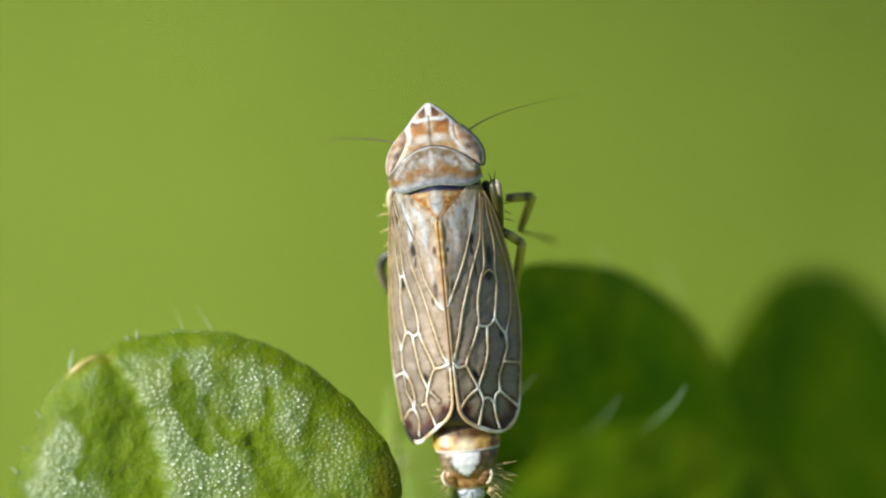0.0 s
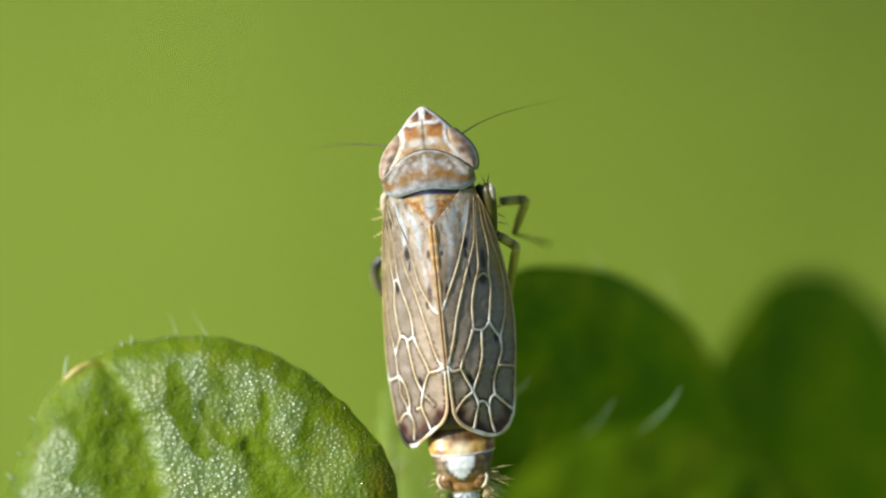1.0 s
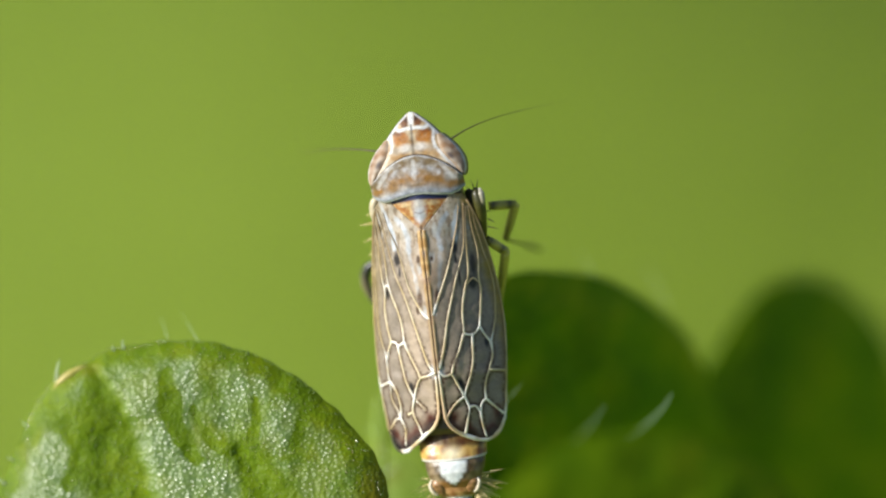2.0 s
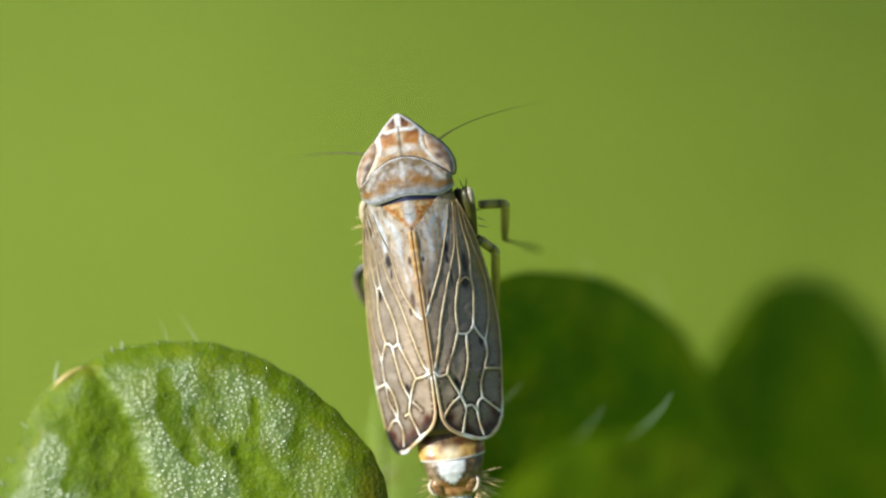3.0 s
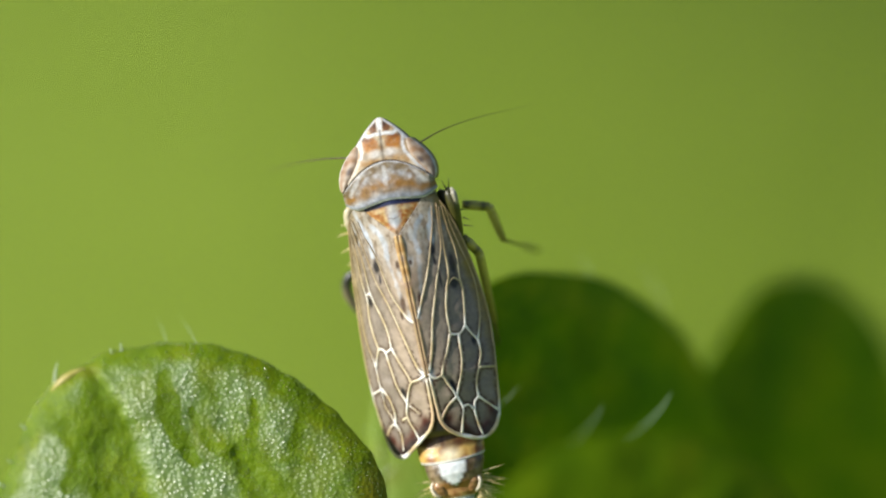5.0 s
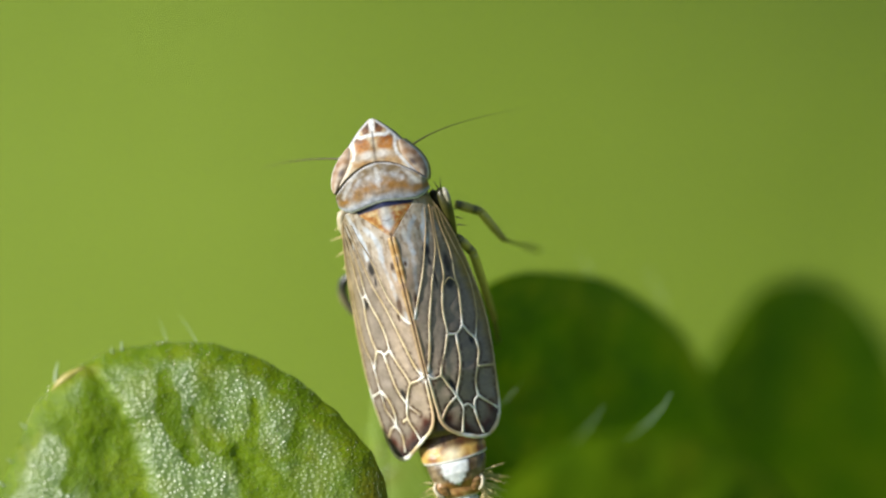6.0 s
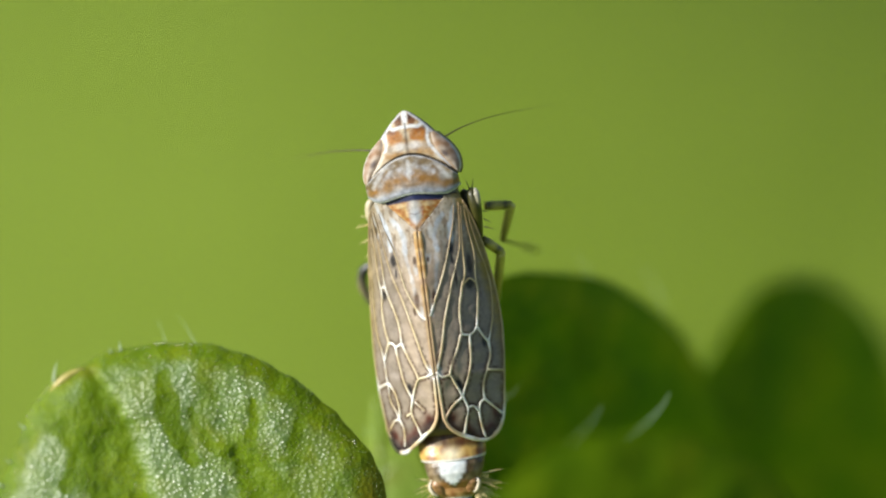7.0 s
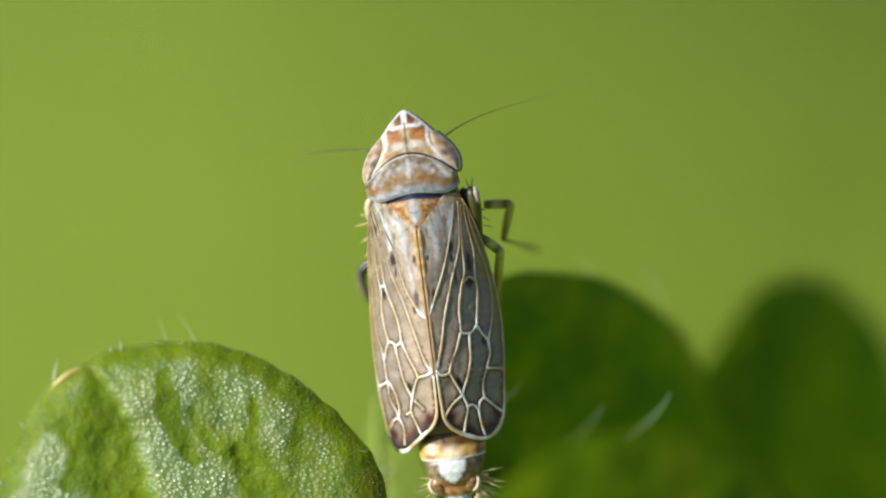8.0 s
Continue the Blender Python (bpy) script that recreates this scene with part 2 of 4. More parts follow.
def build_grass():
    """Short meadow grass, in one mesh: bent tapering blades."""
    pick = random.Random(12)
    verts, faces, cols = [], [], []
    for k in range(9000):
        r, g = 0.75 * math.sqrt(pick.random()), pick.uniform(0, 2 * math.pi)
        x, y = r * math.cos(g), 0.62 + r * math.sin(g)
        tall, wide, turn = pick.uniform(0.012, 0.04), pick.uniform(0.0012, 0.0024), pick.uniform(0, 2 * math.pi)
        lean = Vector((math.cos(turn), math.sin(turn), 0)) * tall * pick.uniform(0.2, 0.9)
        side = Vector((-math.sin(turn), math.cos(turn), 0)) * wide
        tone = blend(rgb(124, 151, 22), rgb(164, 184, 38), pick.random())
        first = len(verts)
        for t in (0, 0.45, 0.8):
            mid = Vector((x, y, tall * t * (1 - 0.25 * t))) + lean * t * t
            verts += [mid - side * (1 - 0.5 * t), mid + side * (1 - 0.5 * t)]
        verts.append(Vector((x, y, tall * 0.75)) + lean)
        cols += [tone] * 7
        faces += [(first, first + 1, first + 3, first + 2), (first + 2, first + 3, first + 5, first + 4), (first + 4, first + 5, first + 6)]
    me = mesh_of("grass", verts, faces, cols)
    grass = new("grass", me)
    me.materials.append(M_GRASS)
    return tagged(grass, "short sunlit yellow-green meadow grass", "grass", kind="stuff")


build_grass()

# ---- the plant ----
plant = tagged(new("plant"), "small green herb with fleshy rounded hairy leaves", "plant")


def leaf_place(cx, cy, rx, ry, z, slope, dome, power, shape, relief, r, a):
    """The upper face of a leaf at r of its radius, in the direction a."""
    k = shape(a)
    x, y = rx * k * r * math.cos(a), ry * k * r * math.sin(a)
    return Vector((cx + x, cy + y, z + slope[0] * x + slope[1] * y - dome * r ** power + relief(cx + x, cy + y, r)))


def leaf_mesh(name, cx, cy, rx, ry, z, slope, dome, power, shape, relief, thick=26, rings=46, sides=150, paint=None):
    """A fleshy leaf blade: an uneven rounded outline, domed, with relief, and a lower face."""
    verts, faces, cols = [], [], []

    def top(r, a):
        return leaf_place(cx, cy, rx, ry, z, slope, dome, power, shape, relief, r, a)

    for layer in (0, 1):
        for i in range(rings + 1):
            r = (i / rings) ** 0.8
            for k in range(sides):
                a = 2 * math.pi * k / sides
                v = top(r, a)
                if paint:
                    cols.append(paint(v.x, v.y, r) if not layer else (0.0, 0.0, 0.0))
                if layer:
                    v = v - Vector((0, 0, thick * (1 - r ** 6) + 3))
                verts.append(v * U)
    n = (rings + 1) * sides
    for i in range(rings):
        for k in range(sides):
            q = (k + 1) % sides
            f = (i * sides + k, (i + 1) * sides + k, (i + 1) * sides + q, i * sides + q)
            faces.append(f)
            faces.append(tuple(n + j for j in reversed(f)))
    for k in range(sides):
        q = (k + 1) % sides
        b = rings * sides
        faces.append((b + k, n + b + k, n + b + q, b + q))
    me = mesh_of(name, verts, faces, cols or None)
    bm = bmesh.new()
    bm.from_mesh(me)
    bmesh.ops.remove_doubles(bm, verts=bm.verts, dist=0.02 * U)
    bm.to_mesh(me)
    bm.free()
    return me


def gauss(x, s):
    return math.exp(-(x / s) ** 2)


def left_shape(a):
    d = math.degrees(a) % 360
    k = 1 - 0.034 * gauss(d - 50, 28) + 0.025 * gauss(d - 128, 14) - 0.045 * gauss(d - 160, 16) + 0.012 * gauss(d - 111, 5)
    k += 0.065 * gauss((d - 6 + 180) % 360 - 180, 18)
    return k + 0.004 * math.sin(a * 23) + 0.003 * math.sin(a * 41 + 1)


# veins of the front leaf: places along each and its half width
FURROWS = ((((-599, -205), (-587, -262), (-575, -318), (-561, -380), (-538, -450)), (14, 42, 58, 60, 56), 12),
           (((-338, -345), (-310, -375), (-285, -420), (-268, -460)), (16, 36, 46, 46), 9),
           (((-338, -345), (-380, -330), (-408, -296), (-420, -262)), (14, 11, 9, 6), 1.2),
           (((-240, -330), (-222, -285), (-212, -248)), (10, 12, 6), 1.2),
           (((-316, -335), (-306, -285), (-310, -248)), (12, 9, 6), 1.2),
           (((-468, -202), (-460, -258), (-444, -316), (-412, -356)), (12, 20, 20, 12), 1.8),
           (((-640, -400), (-612, -340), (-640, -290), (-672, -262)), (14, 22, 32, 36), 1.2))


def furrow_at(x, y):
    """How far a place lies in a vein's furrow (0 to 1), and how deep the blade is there."""
    x += 9 * wob(x, y, 38, 2.2) + 4 * wob(x, y, 15, 8.2)
    inside, deep = 0.0, 0.0
    for line, widths, depth in FURROWS:
        n = len(line) - 1
        best = (1e9, 0.0, 1.0)
        for k in range(n):
            (x0, y0), (x1, y1) = line[k], line[k + 1]
            dx, dy = x1 - x0, y1 - y0
            t = min(max(((x - x0) * dx + (y - y0) * dy) / (dx * dx + dy * dy), 0), 1)
            px, py = x - x0 - t * dx, y - y0 - t * dy
            d = math.hypot(px, py)
            if d < best[0]:
                best = (d, math.copysign(d, px), widths[k] + (widths[k + 1] - widths[k]) * t)
        u = best[1] / best[2]
        inside = max(inside, min(max((1.15 - abs(u)) / 0.3, 0), 1))
        if depth > 10:
            # the midrib: a slow fall to a steep far wall
            fall = min(max((u + 1.2) / 1.9, 0), 1)
            rise = min(max((1.35 - u) / 0.6, 0), 1)
            here = depth * fall * fall * (3 - 2 * fall) * rise * rise * (3 - 2 * rise) * min(max(2.4 - best[0] / best[2], 0), 1)
        else:
            here = depth * gauss(u, 0.9)
        deep = max(deep, here)
    return inside, deep


def left_relief(x, y, r):
    # furrows along the veins, smaller dents between them, fine quilting
    pit = wob(x, y, 46, 3.1)
    dents = 5 * wob(x, y, 80, 1.7) - 6 * max(0, pit - 0.1) ** 0.9 + 2.2 * wob(x, y, 24, 7.7) + 0.8 * wob(x, y, 9, 1.3)
    return (dents - furrow_at(x, y)[1]) * (1 - r ** 8)


# blades between the veins, where the painted sheen and the gloss are strongest: place and half sizes
SHEEN_LOBES = ((-500, -250, 56, 46), (-478, -330, 44, 90), (-430, -400, 56, 60), (-424, -218, 20, 42), (-345, -262, 30, 44), (-300, -232, 14, 30),
             (-262, -300, 24, 44), (-178, -330, 20, 32), (-690, -378, 56, 88), (-730, -420, 40, 50), (-380, -420, 40, 50))


def leaf_tints(x, y, r):
    """Painted sheen and gloss between the veins (first), yellowing (second) and russet (third) of the blade."""
    inside = furrow_at(x, y)[0]
    patch = min(max(0.5 + 1.6 * wob(x, y, 52, 6.1) + 0.9 * wob(x, y, 21, 2.9), 0), 1)
    p, q = x + 12 * wob(x, y, 40, 5.3) + 6 * wob(x, y, 14, 7.1), y + 12 * wob(x, y, 36, 3.7)
    lobes = max(blob(p, q, *place, 0.35) for place in SHEEN_LOBES)
    to_right = min(max((x + 330) / 220, 0), 1)
    rim = min(max((0.925 - 0.05 * to_right + 0.05 * wob(x, y, 30, 1.1) - r) / 0.06, 0), 1)
    sheen = (1 - inside) * rim * (1 - 0.6 * to_right) * min(0.1 + 0.5 * patch + 0.6 * lobes, 1.0)
    yellow = (1 - 0.7 * inside) * min(max(1.6 * wob(x, y, 60, 9.3) + 0.9 * wob(x, y, 18, 4.4) + 0.15 + 0.3 * to_right, 0), 1)
    russet = blob(x, y, -98, -420, 24, 50, 0.8) + 0.5 * blob(x, y, -604, -196, 16, 10, 0.6)
    return sheen, yellow, min(russet, 1.0)


FRONT = (-434, -440, 340, 297, -66, (0.15, -0.05), 36, 8.0, left_shape, left_relief)
leaf_front = part("leaf", leaf_mesh("leaf", *FRONT, thick=30, rings=120, sides=330, paint=leaf_tints), M_LEAF, plant, "glossy bright green fleshy rounded leaf", P)


def papillae(count, seed):
    """Tiny glassy bumps strewn over the leaf, and longer ones along its edge."""
    pick = random.Random(seed)
    verts, faces = [], []
    for k in range(count):
        edge = k % 12 == 0
        a = pick.uniform(0.25, 0.85) * math.pi if edge else pick.uniform(0.02, 0.98) * math.pi
        r = pick.uniform(0.985, 1.0) if edge else pick.uniform(0.1, 1.0) ** 0.6 * 0.985
        at = leaf_place(*FRONT, r, a)
        across = (leaf_place(*FRONT, r, a + 0.004) - at).normalized()
        along = (at - leaf_place(*FRONT, r - 0.004, a)).normalized()
        up = along.cross(across).normalized()
        if edge:
            up = (up + along * 1.2).normalized()
        size = pick.uniform(0.8, 1.5) * (1.25 if pick.random() < 0.2 else 1.0)
        tall = size * (pick.uniform(0.9, 1.6) if edge else pick.uniform(0.5, 0.8))
        first = len(verts)
        for ring, (w, h) in enumerate(((1.0, -0.4), (0.8, 0.5))):
            for q in range(6):
                g = q * math.pi / 3
                verts.append((at + (across * math.cos(g) + along * math.sin(g)) * size * w + up * tall * h) * U)
        verts.append((at + up * tall) * U)
        for q in range(6):
            n = (q + 1) % 6
            faces.append((first + q, first + n, first + 6 + n, first + 6 + q))
            faces.append((first + 6 + q, first + 6 + n, first + 12))
    return mesh_of("papillae", verts, faces)


tagged(part("papillae", papillae(4200, 4), M_PAPILLA, leaf_front, "tiny glassy bumps"), kind="stuff")
tip_line = [leaf_place(*FRONT, 0.972, radians(g)) - Vector((0, 0, 2)) for g in (135, 132.5, 130, 128, 126, 124, 121)]
part("leaf_tip", tube("leaf_tip", tip_line, (1.5, 5, 8, 8, 5, 1.5), 12), M_TIP, leaf_front, "dry straw-coloured leaf tip")


def round_shape(a):
    return 1 + 0.012 * math.sin(3 * a + 1) + 0.006 * math.sin(11 * a)


def hind_shape(a):
    return round_shape(a) + 0.022 * gauss(math.degrees(a) % 360 - 114, 22) - 0.24 * gauss(math.degrees(a) % 360 - 200, 36)


def far_shape(a):
    d = math.degrees(a) % 360
    side = min(max((d - 140) / 28, 0), 1) * min(max((300 - d) / 60, 0), 1)
    right = min(max((75 - d) / 50, 0), 1) + min(max((d - 300) / 40, 0), 1)
    return 1 + 0.2 * side + 0.1 * min(right, 1) + 0.006 * math.sin(11 * a)


def hind_relief(x, y, r):
    return (16 * wob(x, y, 90, 5.5) + 6 * wob(x, y, 30, 2.5)) * (1 - r ** 6)


def low_relief(x, y, r):
    return 7 * wob(x, y, 70, 4.1) * (1 - r ** 6) + 0.4 * hind_relief(x, y, r)


leaf_hind = part("leaf", leaf_mesh("leaf", 236, -365, 300, 341, -440, (-0.8, 0.25), 60, 4, hind_shape, hind_relief),
                 M_LEAF_HIND, plant, "dark green leaf turned away from the sun", P)
part("leaf", leaf_mesh("leaf", 684, -462, 214, 424, -1000, (-0.85, 0.2), 60, 4, far_shape, hind_relief),
     M_LEAF_HIND, plant, "dark green leaf turned away from the sun", P)
leaf_low = part("leaf", leaf_mesh("leaf", 375, -590, 320, 292, 640, (-0.31, -0.02), 30, 3, round_shape, low_relief),
                M_LEAF_HIND, plant, "dull green leaf catching grazing sun", P)

inv = P.inverted()
base = inv @ Vector((0.012, 0.03, 0.0)) / U
stem_top = [Vector(v) for v in ((-60, -1500, -420), (-30, -1000, -330), (6, -700, -240), (36, -480, -190), (40, -330, -190), (42, -180, -220))]
stem_line = []
for k in range(40):
    t = k / 40
    lift = inv.to_3x3() @ Vector((0, 0, 0.16)) / U
    p0, p1, p2, p3 = base, base + lift, stem_top[0] - Vector((-140, 3500, 600)) * 5, stem_top[0]
    stem_line.append(p0 * (1 - t) ** 3 + p1 * 3 * t * (1 - t) ** 2 + p2 * 3 * t * t * (1 - t) + p3 * t ** 3)
stem_line += smooth_line(stem_top, 8)
part("stem", tube("stem", stem_line, (120, 110, 95, 70, 26, 18), 16), M_STEM, plant, "olive green stem", P)
for line, radii in (([(-40, -640, -230), (-200, -600, -170), (-400, -560, -98)], (34, 26, 22)),
                    ([(-20, -600, -230), (120, -560, -330), (250, -480, -440)], (30, 26, 22)),
                    ([(-20, -700, -250), (300, -760, -700), (720, -700, -1480)], (34, 28, 22)),
                    ([(-20, -640, -230), (160, -800, -60), (330, -760, 120)], (30, 24, 20)),
                    ([(-32, -1010, -330), (-50, -960, -440), (-58, -890, -540)], (26, 20, 16))):
    part("petiole", tube("petiole", smooth_line(line, 8), radii, 10), M_STEM, plant, "", P)
bract = part("bract", leaf_mesh("bract", -93, -450, 14, 205, -430, (0.5, -0.1), 8, 2, round_shape, hind_relief, thick=6, rings=18, sides=48), M_BRACT, plant, "small narrow green bract", P)
for root, way, length, radius, bend in (((-103, -318, -420), (-0.7, 1, 0.2), 16, 1.6, (0, 4, 0)), ((-84, -392, -418), (1, 0.6, 0.3), 34, 2.2, (0, 8, 0)), ((-88, -350, -420), (0.6, 0.5, 0.3), 12, 1.8, (0, 0, 0)),
                                        ((-90, -268, -430), (-0.2, 1, 0.1), 20, 1.0, (3, 0, 0))):
    part("hair", spine("hair", root, way, length, radius, bend), M_HAIR, bract)
part("bract", leaf_mesh("bract", -58, -640, 92, 292, -560, (0.3, -0.1), 14, 2, round_shape, hind_relief, thick=10, rings=24, sides=60), M_BRACT, plant, "narrow yellow-green bract tinged russet below the insect", P)

# ---- the insect ----
bug = tagged(new("leafhopper"), "brown and cream leafhopper with net-veined wings, head up on a stem", "insect")
PHI0, PHIK = radians(18), radians(24) / 133


def ridge(a):
    """Height of the back along the body."""
    return float(np.interp(a, (0, 20, 76, 120, 150, 209, 300, 470, 600), (-34, -24, -6, 4, 6, 3, 0, -8, -32)))


def body(a, b, c):
    """Body place: units back from the head's tip, to the right, and up."""
    return Vector((b, 300 - a, c)) * U


def wing_at(a, s, lift=0.0):
    """On the roof of the folded wings: units back, and out from the seam along the wing."""
    p = PHI0 + PHIK * abs(s)
    b = (math.sin(p) - math.sin(PHI0)) / PHIK
    c = (math.cos(p) - math.cos(PHI0)) / PHIK
    c *= float(np.interp(a, (150, 200, 320), (0.55, 0.7, 1.0)))
    side = 1 if s >= 0 else -1
    return body(a, side * (b + lift * math.sin(p)), ridge(a) + c + lift * math.cos(p))


OUTER = {1: ((150, 160, 185, 204, 255, 316, 377, 430, 473, 540, 554, 574, 584, 590, 592), (84, 92, 104, 112, 125.5, 135, 141, 138.5, 132.5, 122, 118, 108, 96, 84, 74)),
         -1: ((150, 160, 177, 237, 297, 357, 427, 488, 534, 560, 575, 586, 594, 598, 600), (81, 91, 101, 115, 126, 133.5, 138, 136, 132, 129, 126, 121, 114, 106, 98))}
INNER = {1: ((150, 160, 209, 214, 470, 535, 550, 566, 575, 582, 588, 592), (62, 54, 3, 1.2, 1.2, 2, 4, 13, 25, 38, 53, 70)),
         -1: ((150, 160, 209, 214, 470, 530, 545, 558, 570, 580, 588, 594, 598, 600), (62, 54, 3, 1.2, 1.2, 4, 8, 17, 35, 51, 66, 78, 86, 94))}
A_END = {1: 592, -1: 600}


def half_width(a, side=1):
    return float(np.interp(a, *OUTER[side]))


def inner(a, side=1):
    """The wing's inner edge: along the scutellum, then the seam, then the rounded tip."""
    return float(np.interp(a, *INNER[side]))


VEINS = {1: {}, -1: {}}
VEINS[1].update(
    claval=((172, 74), (205, 67), (230, 59), (284, 40), (320, 24), (350, 10), (362, 4)),
    suture=((168, 84), (231, 77), (254, 72), (300, 54), (329, 44), (375, 29), (421, 18), (458, 5)),
    cubital=((175, 88), (212, 83), (252, 80), (292, 78), (321, 68), (358, 59), (400, 57)),
    radial=((175, 93), (213, 95), (258, 101), (304, 97), (327, 98), (361, 93), (390, 88)),
    costal=((175, 99), (213, 103), (254, 112), (295, 122), (329, 125), (376, 121), (419, 107)),
    discal_top=((314, 72), (304, 85), (313, 97)),
    discal_end=((400, 57), (403, 65), (402, 76), (391, 88)))
VEINS[1].update(
    media_inner=((401, 56), (430, 44), (449, 33), (471, 26)),
    media=((404, 72), (432, 70), (455, 67), (478, 59), (505, 46), (511, 44)),
    media_outer=((391, 88), (407, 97), (419, 107)),
    outer=((419, 107), (442, 107), (465, 98), (487, 88), (504, 84), (519, 84)),
    stigmal=((468, 98), (472, 129)),
    bow=((462, 3), (472, 13), (471, 26), (484, 33), (511, 44)),
    apical=((511, 44), (526, 23), (548, 5)),
    apical_second=((511, 44), (531, 50), (551, 45), (577, 37)),
    apical_cross=((531, 50), (530, 61), (540, 70)),
    apical_loop=((540, 70), (526, 75), (519, 84)),
    apical_third=((540, 70), (563, 71), (587, 75)),
    apical_outer=((519, 84), (532, 97), (548, 114)))
VEINS[-1].update(
    claval=((172, 76), (200, 69), (244, 53), (292, 43), (316, 37), (341, 25), (360, 14), (368, 4)),
    suture=((168, 88), (209, 79), (250, 72), (288, 64), (332, 48), (383, 34), (445, 17), (462, 6)),
    cubital=((172, 93), (198, 90), (249, 85), (304, 84), (354, 68), (381, 63), (405, 63)),
    radial=((175, 97), (198, 98), (238, 97), (285, 98), (312, 95), (346, 100), (379, 98), (402, 93)),
    costal=((180, 99), (227, 108), (277, 114), (310, 118), (378, 121), (426, 111), (459, 110), (476, 108)),
    discal_top=((306, 95), (302, 89), (307, 83)),
    discal_end=((402, 93), (404, 84), (410, 76), (405, 63)))
VEINS[-1].update(
    media_outer=((402, 93), (417, 102), (433, 110)),
    media=((408, 79), (448, 73), (479, 67), (505, 55)),
    media_inner=((405, 63), (432, 52), (460, 39), (472, 36)),
    bow=((464, 4), (469, 20), (472, 36), (488, 47), (505, 55)),
    apical_spur=((511, 51), (528, 34)),
    apical_second=((505, 55), (530, 62), (556, 53), (577, 46)),
    apical_cross=((530, 62), (534, 74)),
    outer=((472, 107), (493, 94), (519, 89), (539, 93)),
    narrow_cell=((476, 108), (505, 108), (522, 99), (539, 93)),
    apical_outer=((539, 93), (541, 106), (556, 121)),
    apical_third=((539, 93), (559, 85), (588, 89)),
    stigmal=((478, 131), (473, 109)))
NODES = {1: ((357, 7), (403, 66), (463, 5), (511, 44), (531, 50), (540, 70), (519, 84), (419, 107), (391, 88), (590, 72), (582, 45), (548, 114)),
         -1: ((362, 12), (406, 80), (464, 8), (505, 55), (539, 93), (475, 108), (430, 110), (405, 64), (306, 88), (478, 130), (595, 88), (572, 45))}


def margin(side):
    """The wing's rim: down the outer edge, round the tip and up to the seam."""
    rim = [(a, half_width(a, side) - 1.5) for a in range(165, 560, 28)]
    end = A_END[side]
    rim += [(a, half_width(a, side) - 2.5) for a in (end - 34, end - 20, end - 10, end - 3)]
    rim += [(a, inner(a, side) + 2.5) for a in (end - 2, end - 8, end - 17, end - 28, end - 42, end - 64, end - 100, end - 128)]
    return rim


MARGIN = {1: margin(1), -1: margin(-1)}
SEAM = ((211, 5.0), (240, 5.2), (280, 4.8), (340, 4.2), (420, 3.6), (468, 3.4))

TAN, GREY, BROWN, DARK = rgb(174, 156, 137), rgb(143, 131, 119), rgb(74, 50, 34), rgb(26, 24, 34)
CREAM, ORANGE, WHITE = rgb(208, 192, 162), rgb(178, 112, 40), rgb(228, 229, 228)
OLIVE = rgb(150, 128, 50)
SPOTS = {1: ((247, 57, 12, 6), (268, 57, 8, 2.5), (278, 89, 22, 5.5), (312, 84, 11, 9), (330, 16, 12, 4.5), (490, 40, 12, 6), (300, 60, 16, 2), (420, 98, 8, 4), (262, 13, 5, 3)),
         -1: ((258, 58, 13, 6), (281, 55, 9, 2.5), (298, 97, 6, 3), (317, 90, 9, 5), (332, 18, 14, 5.5), (352, 26, 7, 3), (488, 58, 11, 5.5), (203, 88, 10, 3), (262, 13, 7, 4))}
PALE = {1: ((259, 14, 8, 5), (354, 8, 8, 4), (462, 7, 9, 6), (212, 24, 12, 5)), -1: ((279, 13, 8, 4), (356, 10, 8, 4), (462, 7, 9, 6), (212, 33, 12, 5), (228, 60, 14, 5))}
STREAKS = (((158, 80), (172, 75), (185, 69), (210, 61), (238, 60)), ((186, 50), (203, 35), (222, 29), (246, 31)), ((176, 90), (214, 88)), ((246, 31), (284, 25), (322, 20)))


def vein_dist(a, s, side):
    best = 99.0
    for v in VEIN_LINES[side]:
        for (a0, s0), (a1, s1) in zip(v, v[1:]):
            if a < min(a0, a1) - 22 or a > max(a0, a1) + 22:
                continue
            da, ds = a1 - a0, s1 - s0
            t = min(max(((a - a0) * da + (s - s0) * ds) / (da * da + ds * ds), 0), 1)
            best = min(best, math.hypot(a - a0 - t * da, s - s0 - t * ds))
    return best


VEIN_LINES = {side: [[(p.x, p.y) for p in smooth_line([(a, s, 0) for a, s in v], 3)] for v in VEINS[side].values()] + [MARGIN[side]] for side in (1, -1)}
TIP_LINE = {side: smooth_line([(a, s, 0) for a, s in MARGIN[side][-12:-3]], 5) for side in (1, -1)}


